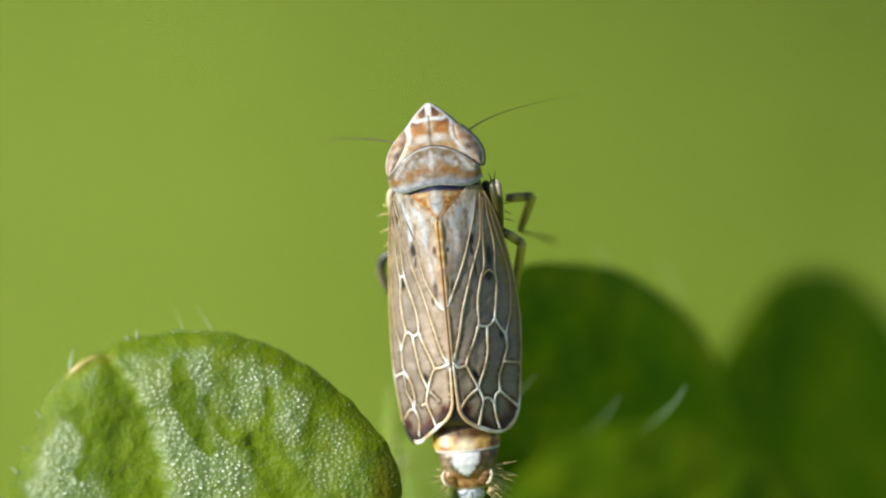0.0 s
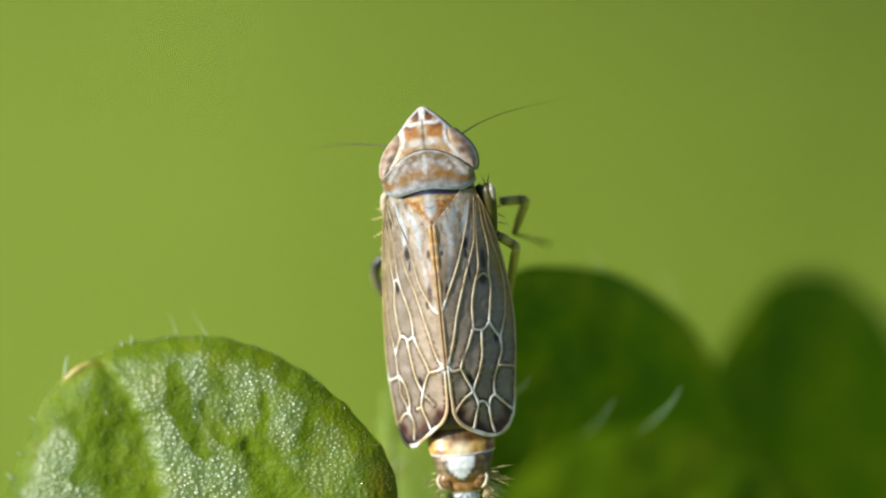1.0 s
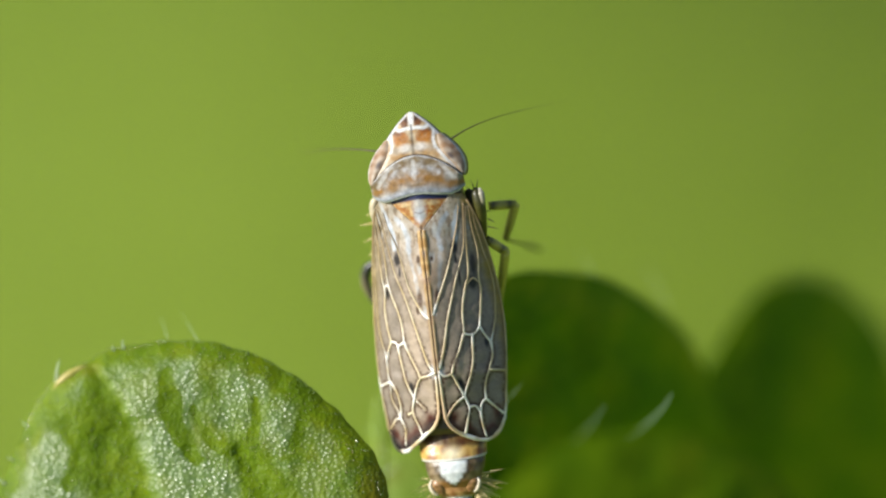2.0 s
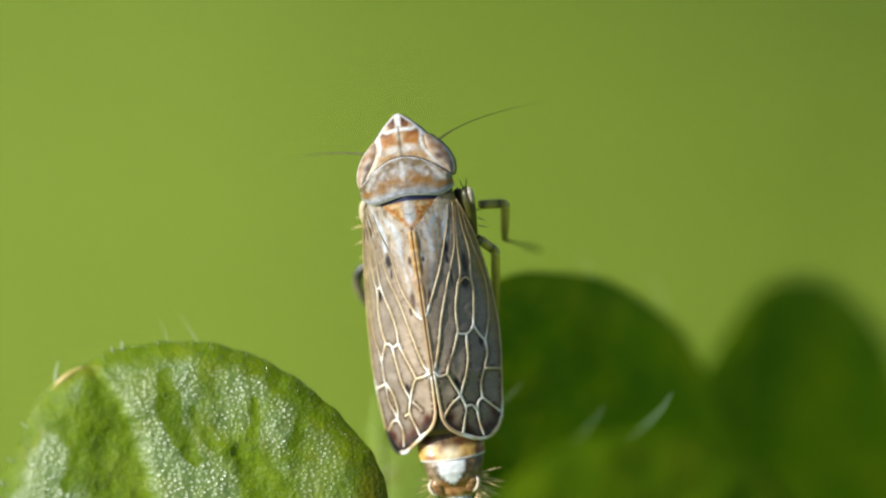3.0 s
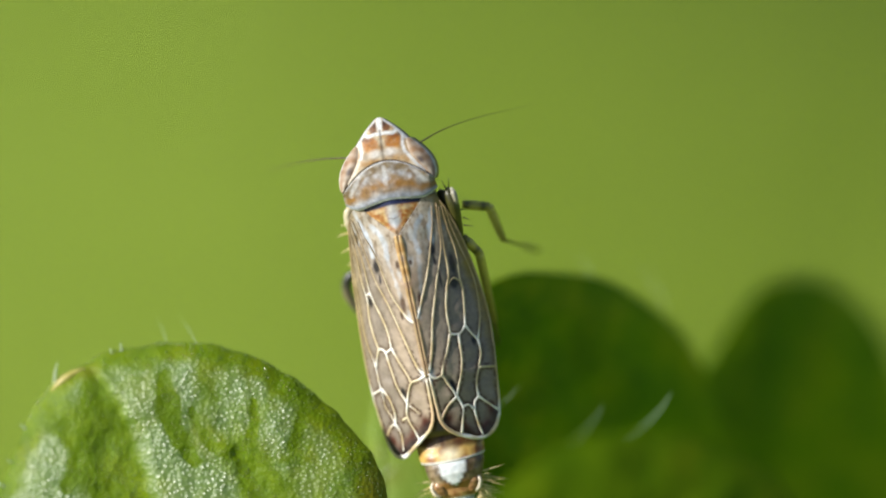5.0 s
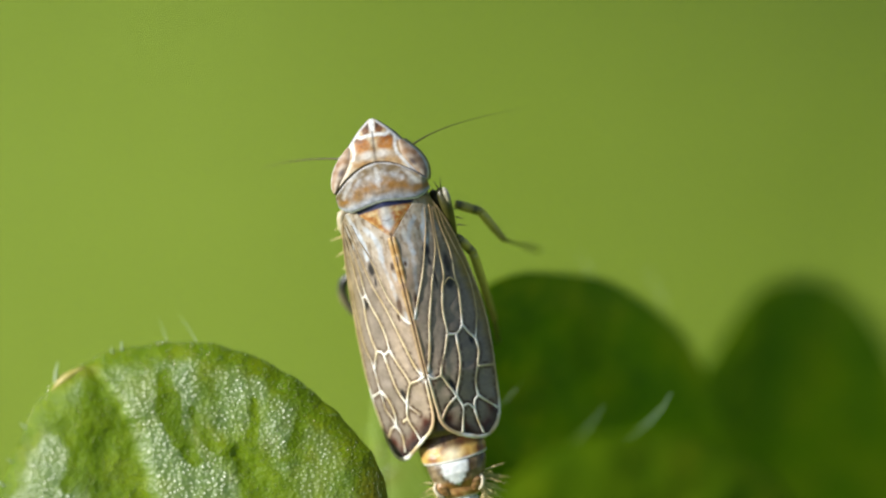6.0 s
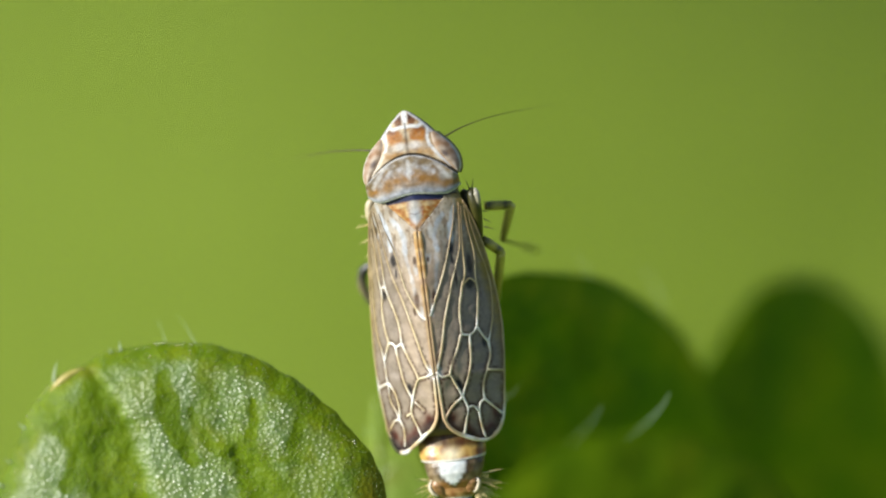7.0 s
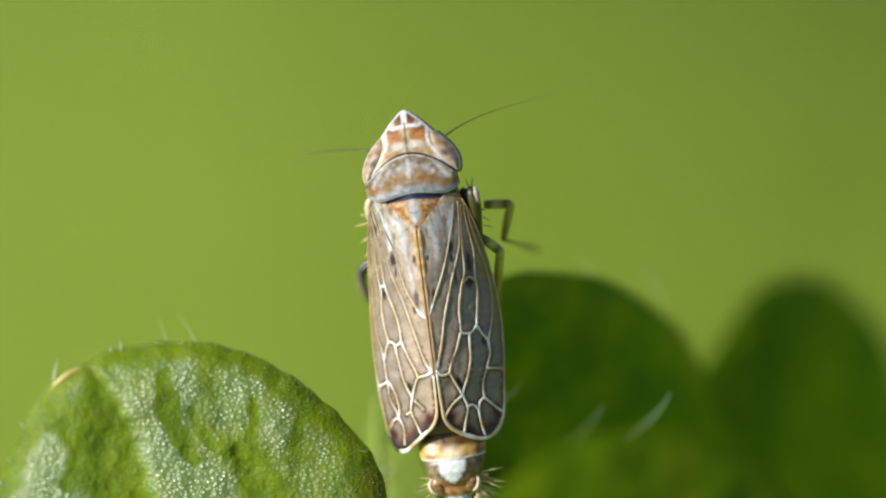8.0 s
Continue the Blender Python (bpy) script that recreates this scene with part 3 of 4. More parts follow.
def wing_paint(a, s, side):
    s = abs(s)
    base_part = min(max((300 - a) / 90, 0), 1)
    col = blend(TAN, GREY, (s - 26) / 50 + 0.6 * wob(a, s * side, 60, 4))
    col = blend(col, rgb(160, 112, 58), 0.5 * gauss(s - 2, 6) * (a < 480) + 0.22 * blob(a, s, 250, 14, 60, 12))
    col = blend(col, rgb(199, 187, 171), 0.65 * base_part)
    # pale, blue-white and brown mottling towards the shoulders
    mott = wob(a * 0.3, s * side, 7, 12) + 0.5 * wob(a, s * side, 5, 6)
    col = blend(col, rgb(164, 162, 160), base_part * min(max(mott * 1.6, 0), 0.28))
    col = blend(col, rgb(108, 84, 58), base_part * min(max(-mott * 2.0, 0), 0.65))
    near = vein_dist(a, s, side)
    apical = min(max((a - 360) / 140, 0), 1)
    dots = 0.5 + 1.6 * wob(a, s * side, 5.0, 9)
    col = blend(col, BROWN, (0.5 * gauss(near - 5.0, 3.2) + 0.9 * gauss(near - 4.0, 1.6)) * (0.38 + 0.62 * apical) * min(max(dots + 0.35, 0), 1.1))
    col = blend(col, rgb(196, 170, 128), 0.35 * gauss(near, 2.2))
    if a > 525:
        rim = min(math.hypot(a - p.x, s - p.y) for p in TIP_LINE[side])
        col = blend(col, rgb(92, 46, 36), 0.9 * min(max((32 - rim) / 16, 0), 1) * (0.75 + wob(a, s * side, 18, 5)))
        col = blend(col, DARK if side < 0 else rgb(48, 34, 34), 0.9 * min(max((20 - rim) / 11, 0), 1) * (0.85 + 0.6 * wob(a, s * side, 22, 2)))
    for sa, ss, ra, rs in PALE[side]:
        col = blend(col, rgb(206, 206, 206), 0.75 * blob(a + 7 * wob(a, s * side, 6, 1), s + 2 * wob(a, s * side, 8, 3), sa, ss, ra, rs, 0.6))
    for n, line in enumerate(STREAKS):
        col = blend(col, rgb(198, 206, 218), (0.95, 0.7, 0.5, 0.4)[n] * line_near(a + 4 * wob(a, s * side, 9, 1), s + 3 * wob(a, s * side, 11, 3), line, (2.8, 2.6, 1.6, 1.6)[n], 3.5) * (0.9 + 0.5 * wob(a, s * side, 10, 6)))
    for sa, ss, ra, rs in SPOTS[side]:
        col = blend(col, DARK if ss > 30 else BROWN, 0.95 * blob(a + 2 * wob(a, s * side, 7, 4), s, sa, ss, ra, rs, 0.35))
    col = blend(col, OLIVE, (0.95 if side > 0 else 0.25) * blob(a, s, 262, half_width(a, side) - 6, 150, 17, 0.4) * (0.9 + 0.4 * wob(a, s * side, 14, 3)))
    col = blend(col, rgb(120, 102, 44), (0.6 if side > 0 else 0.0) * gauss(half_width(a, side) - s, 11) * min(max((545 - a) / 60, 0), 1))
    col = blend(col, rgb(124, 104, 58), (0.45 if side > 0 else 0.2) * blob(a, s, 190, half_width(a, side) - 12, 110, 26, 0.6))
    return blend(col, BROWN, 0.5 * max(0, wob(a, s * side, 3.2, 8) - 0.25))


def vein_paint(a, s, side):
    col = blend(rgb(192, 170, 128), rgb(220, 206, 174), 0.5 + 1.3 * wob(a, s, 30, 3))
    col = blend(col, rgb(172, 146, 102), 0.9 * min(max((330 - a) / 110, 0), 1))
    col = blend(col, rgb(156, 138, 80), 0.7 * blob(a, s, 330, 130, 230, 17, 0.4))
    col = blend(col, rgb(150, 126, 92), 0.8 * min(max((250 - a) / 40, 0), 1))
    col = blend(col, rgb(206, 172, 138), 0.7 * min(max((a - 500) / 30, 0), 1) * min(max((24 - s) / 10, 0), 1))
    for na, ns in NODES[side]:
        col = blend(col, rgb(238, 236, 230), 0.95 * blob(a, s, na, ns, 15, 10, 0.6))
    return col


def seam_paint(a, s, side):
    return blend(blend(rgb(158, 116, 58), rgb(198, 166, 114), 0.5 + 1.2 * wob(a, s, 7, 4)), rgb(160, 138, 106), min(max((a - 270) / 120, 0), 0.85))


def vein_mesh(pts, side, widths, lift, paint=vein_paint):
    """A flat raised rib along the wing, broader where veins meet."""
    line = smooth_line([(a, s, 0) for a, s in pts], 8)
    n, verts, faces, cols = len(line), [], [], []
    w = np.interp(np.linspace(0, 1, n), np.linspace(0, 1, len(widths)), widths)
    prof = ((-1.0, -1.6), (-0.8, 0.1), (-0.35, 0.75), (0.35, 0.75), (0.8, 0.1), (1.0, -1.6))
    for i, p in enumerate(line):
        at = wing_at(p.x, side * max(p.y, 0.4), lift) / U
        up = (wing_at(p.x, side * max(p.y, 0.4), lift + 1) / U - at).normalized()
        q, r = line[max(i - 1, 0)], line[min(i + 1, n - 1)]
        d = (wing_at(r.x, side * max(r.y, 0.4), lift) - wing_at(q.x, side * max(q.y, 0.4), lift)).normalized()
        across = d.cross(up).normalized()
        wide = w[i] * (1 + 0.18 * wob(p.x, p.y, 9, 3))
        for x, z in prof:
            verts.append((at + across * x * float(wide) + up * z) * U)
            cols.append(paint(p.x, p.y, side))
    m = len(prof)
    for i in range(n - 1):
        for k in range(m):
            q = (k + 1) % m
            faces.append((i * m + k, i * m + q, (i + 1) * m + q, (i + 1) * m + k))
    faces.append(tuple(range(m - 1, -1, -1)))
    faces.append(tuple((n - 1) * m + k for k in range(m)))
    me = mesh_of("vein", verts, faces, cols)
    bm = bmesh.new()
    bm.from_mesh(me)
    bmesh.ops.recalc_face_normals(bm, faces=bm.faces)
    bm.to_mesh(me)
    bm.free()
    return me


def forewing(side):
    na, ns = 250, 84

    verts, faces, cols = [], [], []
    paint = {}
    for layer in (0, 1):
        for i in range(na):
            a = 152 + (A_END[side] - 152) * i / (na - 1)
            lo, hi = inner(a, side), half_width(a, side)
            for j in range(ns):
                s = lo + (hi - lo) * j / (ns - 1)
                sag = 1.8 * wob(a, s, 24, 6)
                verts.append(wing_at(a, side * max(s, 0.3), sag - 4 * layer + (0.9 * side)))
                if layer == 0:
                    paint[i, j] = wing_paint(a, s, side)
                cols.append(paint[i, j])
    n = na * ns
    for i in range(na - 1):
        for j in range(ns - 1):
            q = (i * ns + j, (i + 1) * ns + j, (i + 1) * ns + j + 1, i * ns + j + 1)
            q = q if side > 0 else tuple(reversed(q))
            faces.append(q)
            faces.append(tuple(n + k for k in reversed(q)))
    rim = [i * ns for i in range(na)] + [(na - 1) * ns + j for j in range(1, ns)] + \
          [i * ns + ns - 1 for i in range(na - 2, -1, -1)] + [j for j in range(ns - 2, 0, -1)]
    for p, q in zip(rim, rim[1:] + rim[:1]):
        faces.append((q, p, n + p, n + q) if side > 0 else (p, q, n + q, n + p))
    wing = part("forewing", mesh_of("forewing", verts, faces, cols), M_WING, bug, "grey-brown net-veined forewing")
    for name, pts in VEINS[side].items():
        r = {"claval": (0.5, 1.5, 3.4), "suture": (0.5, 1.3, 2.2, 3.4), "radial": (0.4, 1.4, 2.4, 2.4), "discal_top": (1.2, 2.0, 1.2), "apical_spur": (1.2, 0.6), "narrow_cell": (1.6, 1.6), "costal": (0.5, 1.4, 2.2), "cubital": (0.5, 1.5, 2.5, 2.2)}.get(name, (2.9, 2.2, 2.2, 2.9))
        part("vein", vein_mesh(pts, side, r, 0.9 * side + 0.4), M_VEIN, wing)
    part("vein", vein_mesh(MARGIN[side], side, (1.4, 1.6, 1.8, 2.0, 2.2, 2.6, 3.8, 4.2, 4.4, 3.6, 2.4), 0.9 * side + 0.4), M_VEIN, wing, "pale outer rim")
    part("vein", vein_mesh(SEAM, side, (3.6, 4.2, 3.6, 3.0, 2.6, 2.2), 0.9 * side + 0.3, seam_paint), M_VEIN, wing, "tan seam")
    return wing


forewing(1)
forewing(-1)


# head, eyes, pronotum, scutellum
def pro_front(b):
    return 76 + 44 * (abs(b) / 82) ** 1.9


def pro_hind(b):
    return float(np.interp(abs(b), (0, 12, 25, 45, 60, 73, 84), (147, 147.6, 149.5, 153, 154.5, 150, 141)))


def head_half(a):
    return float(np.interp(a, (0, 1.5, 4, 9, 18, 30, 45, 60, 80, 105, 130), (3, 7, 11, 17, 27, 39, 51, 58, 66, 74, 76)))


def head_paint(v):
    a, b = 300 - v.y, v.x
    m = abs(b)
    col = blend(rgb(166, 132, 88), CREAM, 0.55 + 1.2 * wob(a, b, 12, 1))
    col = blend(col, rgb(112, 70, 40), 0.95 * blob(a, m, 16, 12, 12, 7.5, 0.25))
    col = blend(col, DARK, 0.7 * blob(a, m, 10, 9, 7, 3, 0.5))
    col = blend(col, ORANGE, 1.0 * blob(a + 1.5 * wob(a, b, 6, 9), m, 45, 21, 12.5, 14.5, 0.16) * (0.9 + 0.5 * wob(a, b, 7, 5)))
    col = blend(col, rgb(196, 150, 84), 0.55 * blob(a, m, 60, 21, 8, 15, 0.6))
    col = blend(col, rgb(110, 56, 12), 0.7 * blob(a, m, 36, 25, 4.5, 10, 0.5))
    col = blend(col, rgb(60, 40, 30), 0.8 * blob(a, m, 33, 35, 3.5, 5, 0.5))
    col = blend(col, rgb(170, 128, 66), 0.6 * blob(a, m, 75, 28, 7, 20, 0.4) * (0.8 + wob(a, b, 6, 2)))
    col = blend(col, rgb(150, 140, 128), 0.6 * blob(a, m, 66, 32, 7, 8, 0.5))
    col = blend(col, WHITE, blob(a, m, 8, 0, 22, 5.0, 0.3))
    col = blend(col, WHITE, line_near(a, m, ((29, 0), (28.5, 10), (31, 22), (27, 28)), 1.8, 2.2))
    col = blend(col, WHITE, 0.9 * line_near(a, m, ((4, 10), (20, 28), (42, 45)), 1.6, 3.4))
    col = blend(col, WHITE, (0.95 if b > 0 or a < 70 else 0.25) * line_near(a, m, ((38, 39), (54, 37), (66, 40), (78, 48), (92, 58), (118, 82)), 1.2, 2.6))
    col = blend(col, WHITE, 0.7 * blob(a, m, 63, 14, 7, 11, 0.5))
    col = blend(col, rgb(40, 28, 22), 0.85 * line_near(a, m, ((2, 9), (18, 27.5), (44, 50.5)), 0.6, 1.4))
    col = blend(col, DARK, 0.85 * line_near(a, b, ((22, 0.5), (80, 1)), 0.45, 1.2))
    return blend(col, BROWN, 0.5 * max(0, wob(a, b, 4, 3)))


def head_mesh():
    verts, faces, cols = [], [], []
    n, sides = 100, 96
    for i in range(n):
        a = 132 * (i / (n - 1)) ** 1.4
        hw = head_half(a)
        low = min(70, 26 + a * 0.9)
        for k in range(sides):
            t = 2 * math.pi * k / sides
            x = hw * math.copysign(abs(math.cos(t)) ** 0.9, math.cos(t))
            z = math.sin(t)
            crown = 15 * min(1, hw / 40)
            zz = ridge(a) - crown + (crown * z ** 0.9 if z > 0 else low * z * min(1, hw / 30))
            v = body(a, x, zz - 22 * min(max((a - pro_front(x)) / 7, 0), 1))
            verts.append(v)
            cols.append(head_paint(v / U) if z > -0.25 else rgb(170, 140, 90))
    for i in range(n - 1):
        for k in range(sides):
            q = (k + 1) % sides
            faces.append((i * sides + k, i * sides + q, (i + 1) * sides + q, (i + 1) * sides + k))
    faces.append(tuple(range(sides - 1, -1, -1)))
    faces.append(tuple((n - 1) * sides + k for k in range(sides)))
    return mesh_of("head", verts, faces, cols)


head = part("head", head_mesh(), M_SKIN, bug, "cream pointed head with orange-brown patches")


def eye_out(a):
    return float(np.interp(a, (44, 50, 60, 72, 84, 95, 106, 114, 120, 124), (51, 58, 69, 78.5, 85, 88.5, 89.5, 88.5, 86, 82)))


def eye_in(a):
    return float(np.interp(a, (44, 50, 62, 76, 92, 106, 118, 124), (46, 43, 42, 46, 57, 69, 79, 79)))


def eye_paint(a, f, up):
    col = blend(rgb(150, 126, 102), rgb(178, 164, 148), 0.5 + 1.3 * wob(a, f * 30, 9, 4))
    col = blend(col, rgb(128, 84, 52), 0.45 * blob(a, f, 88, 0.72, 26, 0.16, 0.5) * (0.8 + 0.6 * wob(a, f * 30, 7, 2)))
    col = blend(col, rgb(62, 50, 58), 0.8 * blob(a, f, 86, 0.38, 6, 0.14, 0.5))
    col = blend(col, rgb(150, 104, 62), 0.4 * blob(a, f, 66, 0.5, 8, 0.3, 0.5))
    col = blend(col, WHITE, 0.8 * gauss(f - 0.94, 0.035) + 0.1 * gauss(f, 0.05))
    col = blend(col, rgb(44, 30, 22), 0.95 * gauss(f - 1.03, 0.05))
    return blend(col, rgb(110, 84, 56), up)


def eye_mesh(side):
    """A low dome beside the crown, following the head's outline."""
    verts, faces, cols = [], [], []
    n, across = 48, 26
    for i in range(n):
        a = 44.5 + 79 * i / (n - 1)
        lo, hi = eye_in(a), eye_out(a)
        end = math.sin(math.pi * min(max((a - 43) / 82, 0.0), 1.0)) ** 0.45
        for k in range(across):
            f = k / (across - 1) * 1.06
            b = lo - 2 + (hi - lo + 2) * min(f, 1.0) ** 0.9
            top = ridge(a) - 22 * min(max((a - pro_front(b)) / 5, 0), 1) - 5 - 12 * (b / 84) ** 2 + 7.5 * math.sin(math.pi * min(f, 1) ** 0.8) * end
            verts.append(body(a, side * b, top - 9 * max(0, min(f, 1) - 0.93) / 0.07 - max(0, f - 1) * 260))
            cols.append(eye_paint(a, f, 0.0))
        for k in range(8):
            t = (k + 1) / 8
            b = hi - (hi - lo + 6) * t
            verts.append(body(a, side * b, ridge(a) - 52 - 18 * math.sin(math.pi * t)))
            cols.append(eye_paint(a, 0.5, 1.0))
    m = across + 8
    for i in range(n - 1):
        for k in range(m):
            q = (k + 1) % m
            f = (i * m + k, i * m + q, (i + 1) * m + q, (i + 1) * m + k)
            faces.append(tuple(reversed(f)) if side > 0 else f)
    faces.append(tuple(range(m)) if side > 0 else tuple(range(m - 1, -1, -1)))
    faces.append(tuple((n - 1) * m + k for k in (range(m - 1, -1, -1) if side > 0 else range(m))))
    me = mesh_of("eye", verts, faces, cols)
    bm = bmesh.new()
    bm.from_mesh(me)
    bmesh.ops.recalc_face_normals(bm, faces=bm.faces)
    bm.to_mesh(me)
    bm.free()
    return me


for side in (1, -1):
    part("eye", eye_mesh(side), M_EYE, head, "tan eye with a pale rim")


def pro_paint(v):
    a, b = 300 - v.y, v.x
    m = abs(b)
    f = (a - pro_front(b)) / max(pro_hind(b) - pro_front(b), 1)
    col = blend(rgb(138, 118, 88), rgb(176, 176, 174), 0.5 + 1.7 * wob(a, b, 16, 2))
    col = blend(col, rgb(120, 102, 66), 0.8 * gauss(f - 0.2, 0.14) * (0.8 + 1.2 * wob(a, b, 11, 8)))
    col = blend(col, rgb(152, 110, 52), 0.85 * gauss(f - 0.58, 0.17) * (0.95 + 0.8 * wob(a, b, 15, 6)))
    col = blend(col, rgb(140, 104, 62), 0.6 * blob(a, m, 108, 48, 9, 9, 0.6))
    x, y = a + 2 * wob(a, b, 9, 31), m + 2 * wob(a, b, 8, 37)
    col = blend(col, rgb(112, 92, 58), 0.6 * blob(x, y, 90, 22, 7, 11, 0.5) + 0.5 * blob(x, y, 108, 52, 10, 9, 0.5))
    col = blend(col, WHITE, 0.5 * line_near(x, y, ((98, 48), (112, 58), (126, 68)), 1.6, 4.0))
    col = blend(col, WHITE, 0.6 * line_near(x, y, ((88, 0), (116, 1)), 1.2, 4.0))
    col = blend(col, rgb(196, 202, 212), 0.5 * (0.8 + wob(a, b, 10, 17)) * line_near(x, y, ((110, 3), (101, 16), (104, 34), (112, 44)), 1.4, 5))
    col = blend(col, rgb(160, 168, 180), 0.85 * min(max((f - 0.76) / 0.12, 0), 1))
    col = blend(col, WHITE, min(max((f - 0.955) / 0.02, 0), 1))
    col = blend(col, WHITE, min(max((0.055 - f) / 0.02, 0), 1))
    col = blend(col, rgb(110, 88, 60), 0.35 * max(0.0, min(1.0, 2.2 * (wob(a, b, 9, 21) - 0.1))))
    col = blend(col, rgb(206, 206, 204), 0.35 * max(0.0, min(1.0, 2.2 * (wob(a, b, 8, 27) - 0.12))) * (f < 0.5))
    col = blend(col, rgb(40, 30, 24), 0.95 * min(max((0.034 - f) / 0.01, 0), 1))
    return blend(col, BROWN, 0.5 * max(0, wob(a, b, 4, 11)))


def pro_place(i, j):
    b = (2 * j - 1) * 83.5
    lo, hi = pro_front(b), pro_hind(b)
    a = lo + (hi - lo) * i
    m = abs(b) / 84
    p = PHI0 + PHIK * 1.06 * abs(b)
    roof = 2 - 0.6 * (math.cos(p) - math.cos(PHI0)) / PHIK
    drop = (11 * m ** 2.2) * (1 - i) + roof * i * m + 7 * max(0, m - 0.91) * 9
    edge = 3.0 * (gauss(i, 0.035) + gauss(1 - i, 0.04))
    return body(a, b, ridge(a) + 5.5 - drop - edge + 0.5 * wob(a, b, 14, 3))


pronotum = part("pronotum", sheet("pronotum", pro_place, 60, 110, 8, pro_paint), M_SKIN, bug, "mottled brown and pale blue-white shield")


def scut_paint(v):
    a, b = 300 - v.y, v.x
    m = abs(b)
    wide = 62 * (1 - min(max((a - 147) / 64, 0), 1)) ** 1.15
    col = blend(rgb(164, 96, 26), rgb(204, 172, 112), 0.42 + 2.0 * wob(a, b, 6, 2))
    col = blend(col, rgb(206, 204, 200), 0.9 * blob(a, m, 172, 0, 30, 11 + 3 * wob(a, b, 5, 3), 0.5))
    col = blend(col, rgb(190, 196, 206), 0.8 * blob(a, m, 184, 0, 12, 9, 0.4))
    col = blend(col, rgb(210, 190, 150), 0.7 * blob(a, m, 163, 26, 4, 9, 0.6))
    col = blend(col, rgb(166, 108, 48), 0.7 * gauss(m - wide + 4, 4))
    col = blend(col, rgb(90, 60, 40), 0.6 * line_near(a, b, ((178, -9), (181, 0), (178, 9)), 0.4, 1.4))
    col = blend(col, rgb(40, 46, 84), min(max((157 + 0.08 * m - a) / 2.5, 0), 1))
    return blend(col, DARK, 0.7 * blob(a, m, 206, 0, 4, 2.5, 0.5))


def scut_place(i, j):
    a = 141 + 70 * i
    hw = 69 * (1 - i) ** 1.1 + 1.5
    b = (2 * j - 1) * hw
    m = abs(b) / 66
    ridge_line = -1.0 * gauss((a - 190) / 6, 1)
    return body(a, b, ridge(a) + 0.3 - 9 * m - 14 * m * m + ridge_line)


part("scutellum", sheet("scutellum", scut_place, 50, 50, 8, scut_paint), M_SKIN, bug, "orange triangle with a pale centre")


# trunk under the wings, and the abdomen's end
def loft(name, rows, sides, paint, bow=0.0):
    """Rings along the body: (a, centre b, centre c, half width, half height), bowed back on top."""
    verts, faces, cols = [], [], []
    for a, b0, c0, hw, hh in rows:
        for k in range(sides):
            t = 2 * math.pi * k / sides
            verts.append(body(a + bow * math.sin(t), b0 + hw * math.cos(t), c0 + hh * math.sin(t)))
            cols.append(paint(a, hw * math.cos(t), math.sin(t)))
    n = len(rows)
    for i in range(n - 1):
        for k in range(sides):
            q = (k + 1) % sides
            faces.append((i * sides + k, i * sides + q, (i + 1) * sides + q, (i + 1) * sides + k))
    faces.append(tuple(range(sides - 1, -1, -1)))
    faces.append(tuple((n - 1) * sides + k for k in range(sides)))
    return mesh_of(name, verts, faces, cols)


def rows_between(keys, n):
    out = []
    for i in range(n):
        a = keys[0][0] + (keys[-1][0] - keys[0][0]) * i / (n - 1)
        out.append((a, *(float(np.interp(a, [k[0] for k in keys], [k[c] for k in keys])) for c in range(1, 5))))
    return out


part("thorax", loft("thorax", rows_between(((100, 0, -52, 62, 40), (150, 0, -58, 74, 48), (220, 0, -66, 84, 50), (330, 0, -72, 84, 46), (470, 0, -80, 76, 40), (575, 0, -84, 60, 34)), 40), 40,
                    lambda a, b, z: blend(rgb(120, 100, 60), rgb(70, 58, 36), 0.5 + wob(a, b, 20))), M_TAIL, bug, "olive-brown underside")


def seg_first(a, b, z):
    col = blend(rgb(206, 170, 92), rgb(140, 84, 26), 0.35 + 1.5 * wob(a, b, 14, 3))
    col = blend(col, rgb(232, 222, 190), 0.85 * blob(a, b, 604, 2, 14, 16, 0.6))
    col = blend(col, rgb(50, 28, 16), 0.8 * min(max((594 - a + 0.12 * b) / 8, 0), 1))
    return blend(col, WHITE, min(max((a - 612) / 3, 0), 1))


def seg_second(a, b, z):
    col = blend(rgb(150, 132, 104), rgb(104, 80, 48), 0.45 + wob(a, b, 12, 5) + 0.006 * b)
    half = float(np.interp(a, (612, 638, 652, 662, 668), (25, 26, 18, 8, 0)))
    edge = abs(b + 1) - half
    col = blend(col, rgb(44, 36, 32), 0.8 * gauss(edge - 3, 3.5))
    col = blend(col, rgb(54, 44, 36), 0.6 * gauss(abs(b) - 50, 4))
    col = blend(col, rgb(176, 120, 62), 0.7 * min(max((a - 655) / 8, 0), 1) * min(max(edge / 6, 0), 1))
    return blend(col, blend(rgb(238, 241, 240), rgb(214, 222, 228), 0.5 + wob(a, b, 9, 8)), min(max(-edge / 3, 0), 1))


def seg_third(a, b, z):
    col = blend(rgb(204, 160, 106), rgb(146, 96, 54), 0.5 + wob(a, b, 10, 7))
    return blend(col, rgb(232, 226, 214), min(max((a - 686) / 3, 0), 1))


